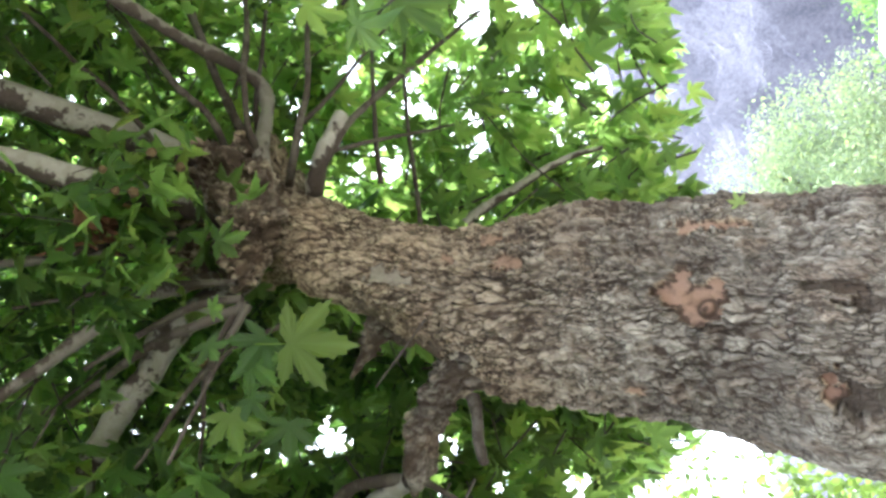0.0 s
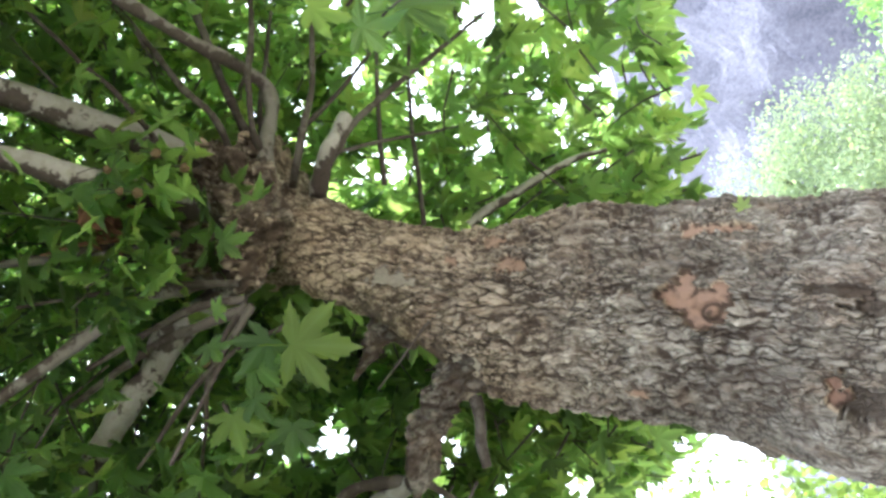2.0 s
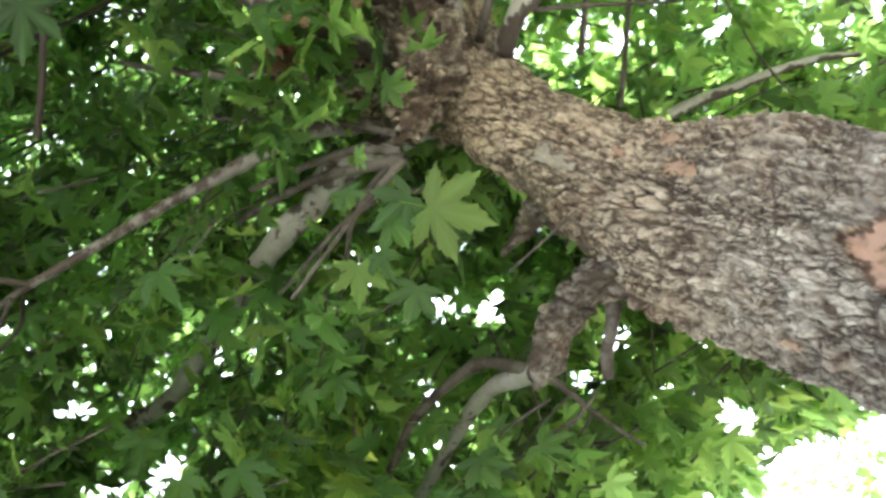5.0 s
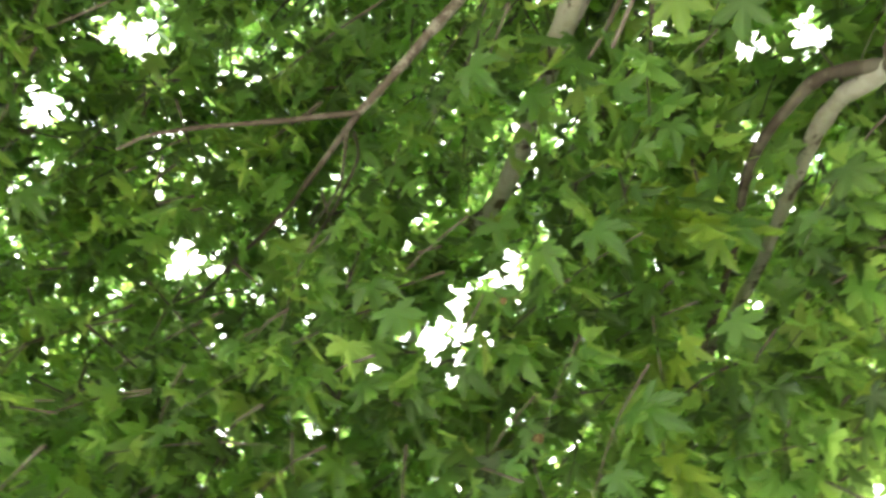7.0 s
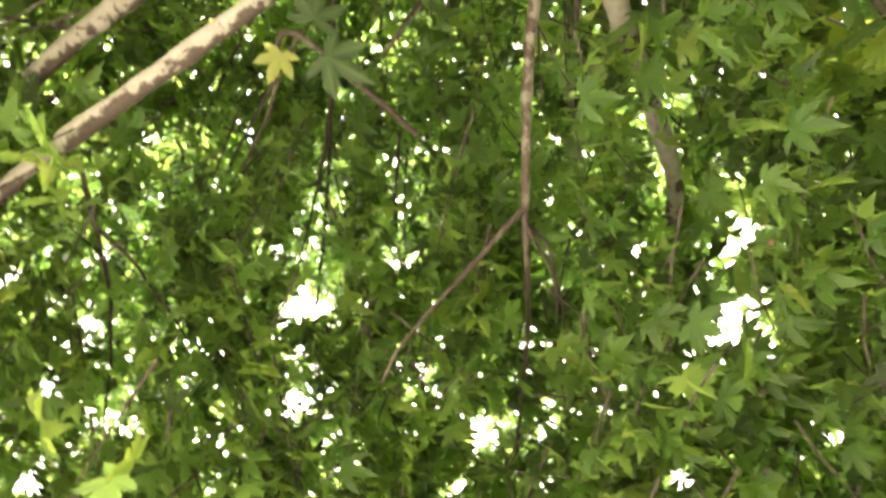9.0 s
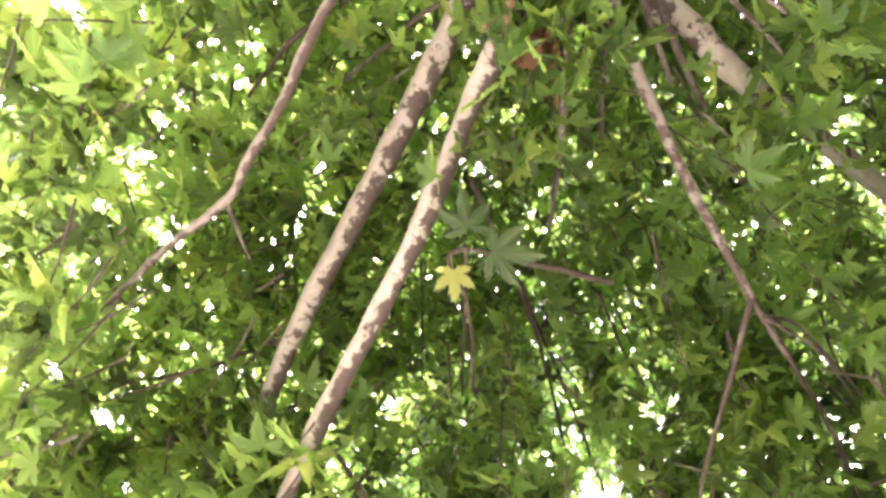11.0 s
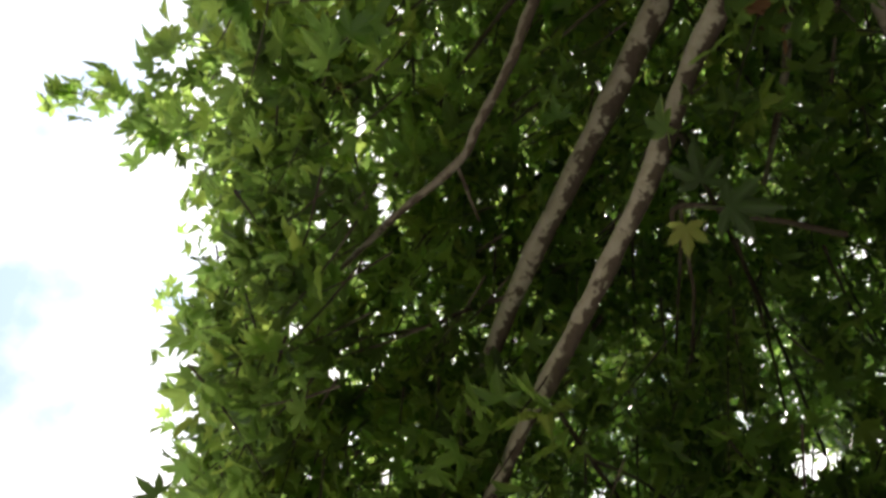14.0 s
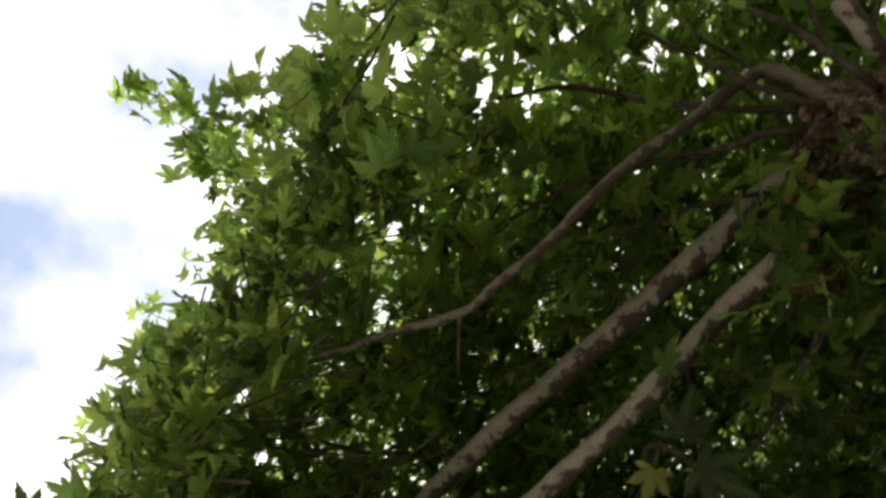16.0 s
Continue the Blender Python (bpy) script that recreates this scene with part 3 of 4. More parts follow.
def limb(r0, r1, points, mat=None, seen_spans=((0, 1),), name="limb"):
    """One limb or side branch, thick end first; leaves between some of its stretches and the camera are cleared."""
    mat = mat or TWIG
    r = max(r0, 0.004)
    c = spline(points, max(0.012, r * 0.5))
    rad = 0.82 * (r0 + (r1 - r0) * np.linspace(0, 1, len(c)) ** 0.8)
    # swellings at old knots
    for k in range(1, len(points) - 1):
        s = k / (len(points) - 1)
        rad *= 1 + 0.16 * np.exp(-((np.linspace(0, 1, len(c)) - s) / 0.02) ** 2)
    kink = np.array([[noise.noise(Vector(q) * 7 + Vector((s, 0, 0))) for s in (0, 11, 23)] for q in c]) * (0.003 if r0 > 0.04 else min(0.006, 0.003 + r0 * 0.3))
    c = c + kink
    v, f = tube(c, rad, 20 if r0 > 0.03 else 12 if r0 > 0.014 else 7, 0.16, 0.55 / r, len(BRANCHES) * 3.7)
    ob = part(name, mesh_from(name, v, f, 3, mat), tree)
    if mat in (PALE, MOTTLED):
        # one side carries more of the dark flakes: the west on limbs that lean east, the underside on those that lean
        # west
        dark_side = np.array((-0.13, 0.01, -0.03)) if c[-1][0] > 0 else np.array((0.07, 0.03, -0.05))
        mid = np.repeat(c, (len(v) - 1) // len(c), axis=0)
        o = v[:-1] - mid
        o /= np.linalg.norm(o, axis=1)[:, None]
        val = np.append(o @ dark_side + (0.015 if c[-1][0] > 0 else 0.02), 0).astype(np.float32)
        ob.data.attributes.new("side_bias", "FLOAT", "POINT").data.foreach_set("value", val)
    if mat is BARK:
        d = ob.data
        n = len(d.vertices)
        for key, lo, hi in (("plate", 0.15, 0.9), ("tone", 0.2, 0.75), ("flake", 0.1, 0.6)):
            val = np.array([lo + (hi - lo) * (0.5 + 0.5 * noise.noise(q.co * 30)) for q in d.vertices], dtype=np.float32)
            d.attributes.new(key, "FLOAT", "POINT").data.foreach_set("value", val)
    BRANCHES.append((c, rad, seen_spans))
    return ob


def barked_limb(rows, sides=110):
    """A stout limb with the trunk's old bark: rows of x, y, z, radius."""
    c = spline([r[:3] for r in rows], 0.006)
    rad = np.interp(np.linspace(0, 1, len(c)), np.linspace(0, 1, len(rows)), [r[3] for r in rows])
    A, B = frames_along(c)
    v, pl, tn, sh = np.zeros((len(c), sides, 3)), np.zeros((len(c), sides)), np.zeros((len(c), sides)), np.zeros((len(c), sides))
    for i in range(len(c)):
        for j in range(sides):
            th = 2 * math.pi * j / sides
            d = A[i] * math.cos(th) + B[i] * math.sin(th)
            p = Vector(c[i] + d * rad[i])
            h, pl[i, j], own, _ = bark_relief(p, 0.022 * min(1, rad[i] / 0.06))
            h += (0.030 * noise.noise(p * 11) + 0.014 * noise.noise(p * 27)) * min(1, rad[i] / 0.08)
            pl[i, j] *= 1 - 0.7 * smooth(-0.2, 0.4, noise.noise(p * 14))
            sh[i, j] = 0.4 * own
            # knobs: shade in the crevices is painted by lowering plate there
            if sides < 60:
                h += 0.016 * noise.noise(p * 38) + 0.010 * noise.noise(p * 85)
                pl[i, j] = min(1.0, pl[i, j] * (0.35 + 1.3 * smooth(-0.25, 0.35, noise.noise(p * 38) + 0.5 * noise.noise(p * 85))))
            tn[i, j] = -0.9 * smooth(0.30, 0.40, noise.noise(p * 10 + Vector((4, 1, 0)))) or (max(0, own - 0.4) * 0.6 + (0.35 + 0.5 * noise.noise(p * 18) if sides < 60 else 0.0))
            v[i, j] = c[i] + d * (rad[i] + h)
    n = len(c)
    i, j = np.meshgrid(np.arange(n - 1), np.arange(sides), indexing="ij")
    k = (j + 1) % sides
    f = np.stack([i * sides + j, i * sides + k, (i + 1) * sides + k, (i + 1) * sides + j], -1)
    me = mesh_from("limb", v, f, 4, BARK)
    for name, data in (("plate", pl), ("tone", tn), ("flake", sh)):
        me.attributes.new(name, "FLOAT", "POINT").data.foreach_set("value", data.astype(np.float32).ravel())
    part("limb" if sides > 60 else "knob", me, tree, "crumbling brown bark")
    if sides > 60:
        BRANCHES.append((c, rad, ((0, 1),)))


barked_limb(((-0.10, 1.98, 2.46, 0.19), (-0.20, 1.90, 2.60, 0.165), (-0.30, 1.86, 2.69, 0.135), (-0.40, 1.84, 2.765, 0.092), (-0.48, 1.83, 2.795, 0.064), (-0.55, 1.835, 2.815, 0.050), (-0.61, 1.85, 2.83, 0.050), (-0.64, 1.86, 2.845, 0.045), (-0.665, 1.87, 2.855, 0.008)))
barked_limb(((-0.06, 1.93, 2.78, 0.13), (-0.15, 1.90, 2.90, 0.125), (-0.22, 1.89, 2.97, 0.10), (-0.28, 1.89, 3.02, 0.07), (-0.33, 1.89, 3.06, 0.035), (-0.36, 1.89, 3.08, 0.02), (-0.375, 1.89, 3.09, 0.005)))
limb(0.032, 0.011, [(0.07, 1.93, 3.42), (0.25, 1.75, 3.31), (0.5, 1.86, 3.42), (0.59, 1.51, 3.41), (0.66, 1.25, 3.42), (0.69, 1.01, 3.46), (0.74, 0.82, 3.5), (0.8, 0.74, 3.6), (0.98, 0.6, 3.73), (1.19, 0.48, 3.96)], MOTTLED)
limb(0.009, 0.004, [(0.8, 0.74, 3.6), (0.73, 0.64, 3.74)], TWIG)
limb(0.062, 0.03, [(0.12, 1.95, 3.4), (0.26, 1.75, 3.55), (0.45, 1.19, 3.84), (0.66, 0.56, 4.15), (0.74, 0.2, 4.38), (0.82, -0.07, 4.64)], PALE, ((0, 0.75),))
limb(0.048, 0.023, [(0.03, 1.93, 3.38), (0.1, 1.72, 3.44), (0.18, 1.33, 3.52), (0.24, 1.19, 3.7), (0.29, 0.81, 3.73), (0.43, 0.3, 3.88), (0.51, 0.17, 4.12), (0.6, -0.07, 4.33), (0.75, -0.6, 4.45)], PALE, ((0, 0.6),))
limb(0.032, 0.016, [(-0.05, 1.9, 3.4), (-0.12, 1.49, 3.44), (-0.2, 1.39, 3.55), (-0.48, 1.16, 3.83), (-0.69, 0.92, 3.93)], MOTTLED)
limb(0.015, 0.006, [(-0.69, 0.92, 3.93), (-0.9, 0.78, 4.1), (-1.05, 0.67, 4.24), (-1.34, 0.39, 4.49)], TWIG)
limb(0.013, 0.006, [(-0.69, 0.92, 3.93), (-0.66, 0.63, 3.98), (-0.62, 0.36, 3.98), (-0.65, 0.23, 4.04)], TWIG)
limb(0.009, 0.004, [(-0.74, 0.88, 3.95), (-0.94, 0.85, 4.06), (-1.1, 0.77, 4.2)], TWIG, ())
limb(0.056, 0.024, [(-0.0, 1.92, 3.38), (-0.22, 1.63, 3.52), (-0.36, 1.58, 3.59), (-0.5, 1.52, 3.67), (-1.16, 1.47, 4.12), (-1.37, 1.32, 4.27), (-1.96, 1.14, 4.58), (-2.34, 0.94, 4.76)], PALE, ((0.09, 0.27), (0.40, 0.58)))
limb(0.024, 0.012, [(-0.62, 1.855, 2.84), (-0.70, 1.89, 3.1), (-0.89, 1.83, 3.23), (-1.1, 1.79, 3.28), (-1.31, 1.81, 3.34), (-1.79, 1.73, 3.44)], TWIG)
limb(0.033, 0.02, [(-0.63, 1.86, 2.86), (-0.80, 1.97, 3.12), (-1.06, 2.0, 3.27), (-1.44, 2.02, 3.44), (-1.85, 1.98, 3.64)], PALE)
limb(0.015, 0.006, [(-0.62, 1.86, 2.83), (-0.73, 2.06, 2.81), (-0.82, 2.21, 2.72)], TWIG)
limb(0.036, 0.028, [(0.1, 1.95, 3.3), (0.27, 1.83, 3.15), (0.33, 1.87, 3.15), (0.395, 1.92, 3.15)], PALE)
limb(0.018, 0.007, [(0.14, 1.93, 3.28), (0.27, 1.85, 3.14), (0.4, 1.97, 3.14), (0.57, 2.19, 3.11), (0.82, 2.49, 3.01)], TWIG)
limb(0.017, 0.007, [(0.15, 1.9, 3.35), (0.29, 1.78, 3.21), (0.5, 1.89, 3.26), (0.79, 1.99, 3.35), (1.05, 2.1, 3.42)], TWIG)
limb(0.012, 0.007, [(0.09, 2.39, 3.19), (0.2, 2.38, 3.2), (0.51, 2.37, 3.24), (0.76, 2.36, 3.24)], TWIG)
limb(0.009, 0.005, [(0.29, 1.89, 3.16), (0.36, 2.16, 3.13), (0.44, 2.51, 3.14), (0.5, 2.76, 3.09)], TWIG, ())
limb(0.026, 0.012, [(0.04, 2.45, 3.1), (0.13, 2.54, 3.05), (0.24, 2.66, 2.92), (0.33, 2.8, 2.84), (0.38, 2.94, 2.75)], PALE)
limb(0.017, 0.008, [(0.05, 1.9, 3.5), (0.35, 1.69, 3.43), (0.49, 1.61, 3.53), (0.62, 1.55, 3.61), (0.78, 1.32, 3.61), (0.96, 1.22, 3.84)], TWIG)
limb(0.013, 0.006, [(0.05, 1.85, 3.55), (0.41, 1.49, 3.6), (0.56, 1.41, 3.74), (0.72, 1.32, 3.87), (0.75, 1.58, 4.11)], TWIG)
limb(0.014, 0.008, [(0.1, 2.0, 3.5), (0.41, 1.87, 3.45), (0.61, 1.93, 3.49), (0.78, 1.98, 3.52)], TWIG)
limb(0.011, 0.007, [(0.1, 2.0, 3.5), (0.46, 1.89, 3.56), (0.63, 1.96, 3.59), (0.8, 2.01, 3.63)], TWIG, ())
limb(0.022, 0.009, [(0.15, 2.0, 3.5), (0.56, 1.73, 3.5), (0.77, 1.71, 3.59), (1.05, 1.69, 3.68), (1.31, 1.59, 3.82)], TWIG)
limb(0.015, 0.009, [(0.12, 1.98, 3.4), (0.35, 1.7, 3.31), (0.68, 1.79, 3.41), (0.92, 1.88, 3.51)], TWIG)
limb(0.013, 0.007, [(0.21, 2.12, 3.16), (0.41, 2.13, 3.19), (0.77, 2.18, 3.24)], TWIG)
limb(0.012, 0.006, [(0.35, 1.83, 3.25), (0.52, 2.01, 3.23), (0.74, 2.22, 3.2)], TWIG)
limb(0.028, 0.012, [(0.03, 1.9, 3.45), (0.0, 1.58, 3.8), (-0.05, 1.47, 4.17), (-0.07, 1.36, 4.67)], MOTTLED)
limb(0.014, 0.007, [(-0.3, 0.95, 4.1), (0.19, 0.89, 3.96), (0.14, 0.79, 4.11), (0.1, 0.7, 4.25), (0.08, 0.6, 4.48)], TWIG)
limb(0.013, 0.008, [(0.27, 1.42, 4.48), (0.08, 1.23, 4.7), (-0.23, 0.89, 5.02), (-0.54, 0.51, 5.38)], TWIG)
limb(0.007, 0.004, [(-0.39, 1.21, 4.9), (-0.53, 1.07, 5.04), (-0.7, 0.9, 5.17)], TWIG)
limb(0.012, 0.006, [(0.5, 0.3, 4.5), (0.34, 0.16, 4.64), (0.17, 0.01, 4.76), (-0.0, -0.22, 4.97), (-0.11, -0.41, 5.15)], TWIG)
limb(0.01, 0.005, [(0.34, 0.16, 4.64), (0.16, 0.14, 4.75), (-0.15, 0.04, 4.96)], TWIG)
limb(0.02, 0.01, [(0.62, -0.4, 4.3), (0.6, -0.11, 4.51), (0.57, 0.11, 4.45)], TWIG)
limb(0.009, 0.005, [(-0.79, 0.95, 4.1), (-0.93, 0.95, 4.17), (-1.19, 0.79, 4.29)], TWIG)
limb(0.012, 0.006, [(0.21, 1.07, 4.32), (0.17, 0.89, 4.51), (0.13, 0.65, 4.79)], TWIG)
limb(0.011, 0.006, [(0.0, 1.06, 4.56), (-0.14, 0.87, 4.73), (-0.31, 0.59, 5.0)], TWIG)
limb(0.009, 0.005, [(-0.3, 1.09, 4.54), (-0.42, 0.96, 4.68), (-0.55, 0.86, 4.81)], TWIG)
limb(0.013, 0.006, [(0.66, 0.56, 4.15), (0.84, 0.5, 4.27), (0.98, 0.41, 4.29), (1.39, 0.28, 4.4)], TWIG, ())
limb(0.013, 0.006, [(0.79, 0.2, 4.31), (0.91, 0.06, 4.4), (1.05, -0.06, 4.47)], TWIG, ())
limb(0.011, 0.006, [(-0.2, 1.75, 3.2), (-0.26, 1.42, 3.1), (-0.37, 1.32, 3.09), (-0.48, 1.25, 3.1)], TWIG)
limb(0.016, 0.009, [(-0.13, 1.551, 3.175), (-0.153, 1.488, 3.297), (-0.225, 1.447, 3.451), (-0.328, 1.384, 3.606)], TWIG)
limb(0.02, 0.012, [(-0.152, 1.56, 3.164), (-0.197, 1.496, 3.285), (-0.261, 1.499, 3.47), (-0.455, 1.448, 3.783)], TWIG)
limb(0.012, 0.006, [(-0.134, 1.516, 3.139), (-0.287, 1.48, 3.22), (-0.446, 1.518, 3.288), (-0.638, 1.581, 3.379)], TWIG)
limb(0.012, 0.007, [(-0.086, 1.542, 3.187), (-0.097, 1.509, 3.413), (-0.127, 1.474, 3.688), (-0.173, 1.39, 3.974)], TWIG)
limb(0.014, 0.007, [(-0.142, 1.526, 3.129), (-0.24, 1.479, 3.161), (-0.377, 1.46, 3.286), (-0.584, 1.43, 3.452)], TWIG)
rng_knob = np.random.default_rng(17)
for k in range(13):
    a, up = k * 2.4 + rng_knob.uniform(-0.3, 0.3), rng_knob.uniform(-0.1, 0.8)
    o = np.array((math.cos(a), math.sin(a), up))
    o /= np.linalg.norm(o)
    base = np.array((0.07, 1.94, 3.42 + 0.33 * rng_knob.uniform()))
    q0, q1, q2 = base + o * 0.10, base + o * 0.20, base + o * rng_knob.uniform(0.235, 0.29)
    r = rng_knob.uniform(0.035, 0.06)
    barked_limb(((*q0, r * 1.5), (*q1, r), (*q2, r * 0.7), (*(q2 + o * 0.012), 0.006)), 44)
# burrs that swell out of the head on both sides
for q0, q1, q2, r in (((0.10, 1.90, 3.46), (0.24, 1.78, 3.48), (0.31, 1.73, 3.50), 0.075), ((0.12, 1.86, 3.56), (0.22, 1.72, 3.60), (0.25, 1.68, 3.62), 0.065), ((0.02, 1.88, 3.50), (-0.06, 1.74, 3.52), (-0.09, 1.70, 3.53), 0.07)):
    barked_limb(((*q0, r * 1.3), (*q1, r), (*q2, r * 0.75), (q2[0] * 1.03, q2[1] - 0.012, q2[2], 0.01)), 56)
# crumbling burrs over the head
for q0, q1, q2, r in (((0.12, 1.798, 3.34), (0.223, 1.662, 3.337), (0.246, 1.623, 3.328), 0.075),
        ((0.124, 1.854, 3.397), (0.259, 1.672, 3.431), (0.289, 1.621, 3.431), 0.065),
        ((0.124, 1.854, 3.397), (0.277, 1.745, 3.361), (0.312, 1.712, 3.345), 0.055),
        ((0.118, 1.77, 3.312), (0.144, 1.629, 3.32), (0.15, 1.59, 3.315), 0.07),
        ((0.114, 1.713, 3.256), (0.006, 1.591, 3.252), (-0.02, 1.556, 3.244), 0.065),
        ((0.114, 1.713, 3.256), (-0.049, 1.612, 3.231), (-0.088, 1.581, 3.218), 0.06),
        ((0.123, 1.84, 3.383), (0.194, 1.643, 3.437), (0.21, 1.59, 3.441), 0.06),
        ((0.119, 1.784, 3.326), (0.204, 1.703, 3.272), (0.223, 1.677, 3.252), 0.05),):
    barked_limb(((*q0, r * 1.2), (*q1, r), (*q2, r * 0.8), (q2[0], q2[1] - 0.02, q2[2] + 0.015, 0.012)), 58)
# broken stubs and a dead hanging twig
limb(0.022, 0.016, [(-0.37, 1.82, 2.64), (-0.42, 1.79, 2.61), (-0.47, 1.78, 2.60), (-0.53, 1.79, 2.59)], TWIG)
limb(0.0045, 0.003, [(-0.17, 1.68, 2.69), (-0.24, 1.63, 2.72), (-0.33, 1.62, 2.79)], TWIG)
limb(0.008, 0.004, [(0.01, 1.49, 3.64), (-0.02, 1.40, 3.70), (-0.02, 1.29, 3.79)], TWIG)
limb(0.01, 0.006, [(0.03, 1.53, 3.67), (0.01, 1.44, 3.75), (-0.02, 1.36, 3.80)], RUST)
limb(0.004, 0.003, [(0.07, 1.48, 3.70), (0.09, 1.38, 3.78), (0.10, 1.26, 3.85)], TWIG)



# ---- leaves ----
def leaf_template(detail, broad=1.0):
    """Outline of a plane leaf, one long, with five toothed lobes; the stalk joins at the origin, the tip lies along +x. detail: 2 toothed, 1 plain lobes, 0 for leaves high up."""
    pts = []
    lobes = ((-98, 0.64), (-48, 0.90), (0, 1.05), (48, 0.90), (98, 0.64))
    half = (((0.45, 0.20),), ((0.43, 0.185), (0.65, 0.17)), ((0.43, 0.185), (0.52, 0.165), (0.63, 0.205), (0.66, 0.135), (0.79, 0.13), (0.81, 0.065)))[detail]
    half = tuple((u, w * broad) for u, w in half)
    for a, s in lobes:
        ca, sa = math.cos(radians(a)), math.sin(radians(a))
        side = [(u * s, -w * s) for u, w in half if detail] + [(s, 0)] + [(u * s, w * s) for u, w in reversed(half)]
        pts += [(u * ca - w * sa, u * sa + w * ca) for u, w in side]
    pts += [(-0.17, 0.16), (-0.03, 0.0), (-0.17, -0.16)]
    v = [(0.05, 0.0)] + pts
    out = []
    for k, (x, y) in enumerate(v):
        r = math.hypot(x, y)
        a = math.degrees(math.atan2(y, x))
        crease = 0.03 * abs(math.sin(radians(a * 180 / 48.0))) * r
        out.append((x, y, -0.20 * r * r + crease + 0.02 * math.sin(k * 2.3) * r))
    n = len(pts)
    f = [(0, 1 + i, 1 + (i + 1) % n) for i in range(n)]
    return np.array(out), np.array(f)


BROAD, RICH, PLAIN, SPARE = leaf_template(2), leaf_template(2), leaf_template(1), leaf_template(0)
FIRST_EYE = np.array((0.0, 0.0, 1.55))
# lowest leaves of the crown, fitted to its outline in the camera's view: elevation by bearing from the camera's first
# place
# unseen leaves at -120 to -60 block light; behind, opened to admit it
SKIRT = ((-180, 62), (-150, 62), (-120, 40), (-98, 20), (-80, 19), (-60, 23), (-45, 27), (-36, 27.5), (-23, 25.5), (-17.5, 22.5), (-13, 18.5), (5, 19), (17, 19), (26, 26), (34, 34), (45, 40.5), (52, 40.5), (56, 45.5), (66, 46), (68, 52), (76, 56), (92, 58.5), (110, 60), (130, 58), (150, 60), (180, 62))
# openings cut so that sky shows in the camera's view: a camera place, then bearing, elevation and half width in degrees
GAPS = (
    ((0.0, 0.0, 1.55), ((-16.9, 38.8, 1.9), (17.5, 29.4, 1.6), (13.5, 34.1, 1.4), (9.1, 29.7, 1.0), (2.9, 29.0, 0.8), (-13.9, 26.6, 1.5), (-17.3, 27.4, 1.4), (15.9, 22.9, 1.2), (13.7, 26.8, 0.6), (-14.4, 21.8, 0.5))),
    ((0.04, 0.27, 1.5), ((-62.0, 54.4, 1.9), (-40.6, 65.8, 1.0), (-20.2, 44.4, 1.8), (-51.4, 53.3, 1.8), (-17.1, 34.2, 1.6), (-21.4, 34.7, 1.4), (-50.1, 74.2, 0.9), (-55.4, 60.5, 1.4), (-31.7, 64.6, 0.7), (-7.3, 72.0, 0.7), (-18.6, 25.6, 1.5), (-29.1, 28.2, 1.5))),
    ((-0.1, 0.02, 1.56), ((-54.8, 52.9, 3.2), (-114.4, 68.1, 2.5), (-123.4, 67.6, 1.9), (-85.9, 80.9, 1.4), (-74.0, 69.0, 1.6), (-34.8, 80.5, 1.0), (-36.3, 43.6, 0.8), (-41.7, 65.2, 0.8), (-48.4, 53.7, 1.2), (-78.9, 55.7, 1.0), (-71.0, 55.0, 1.0), (-126.7, 75.3, 1.5), (-45.0, 49.8, 1.2), (-52.7, 79.4, 0.7))),
    ((-0.01, -0.1, 1.57), ((56.3, 72.4, 1.4), (-77.8, 79.1, 1.2), (-70.2, 66.2, 1.2), (-69.1, 53.7, 1.2), (-43.4, 49.2, 1.2), (-44.1, 78.6, 0.8), (156.1, 84.4, 1.2), (179.4, 80.0, 1.2), (-59.7, 55.7, 0.8), (37.6, 87.2, 0.8), (-39.0, 63.9, 0.6))),
    ((-0.0, -0.02, 1.52), ((32.4, 43.1, 1.2), (46.4, 44.5, 1.9), (41.3, 45.4, 1.9), (49.8, 45.3, 1.5), (15.8, 38.4, 1.4), (30.2, 35.0, 1.4), (66.9, 47.7, 1.5), (35.1, 46.7, 1.4), (36.2, 60.2, 0.6))),
    ((0.1, -0.23, 1.54), ((70.5, 66.0, 1.2), (69.5, 62.4, 1.2), (67.0, 55.0, 1.2), (-41.2, 76.9, 1.2), (-21.3, 77.4, 0.8), (36.4, 84.1, 0.8))),
    ((0.1, -0.09, 1.55), ((28.7, 42.7, 1.2), (36.8, 46.2, 1.9), (41.1, 45.7, 1.7), (45.9, 45.4, 1.5), (41.4, 43.7, 0.9), (67.2, 56.1, 1.4), (75.7, 63.0, 1.4), (76.7, 66.2, 1.2), (57.5, 70.1, 0.9), (66.7, 50.4, 1.2), (29.1, 60.9, 0.8), (32.3, 48.0, 1.0))),
)


def bearing(p):
    d = p - FIRST_EYE
    r = np.linalg.norm(d, axis=-1)
    return np.degrees(np.arctan2(d[..., 0], d[..., 1])), np.degrees(np.arcsin(d[..., 2] / r)), r


def toward(az, el):
    a, e = radians(az), radians(el)
    return np.array((math.sin(a) * math.cos(e), math.cos(a) * math.cos(e), math.sin(e)))


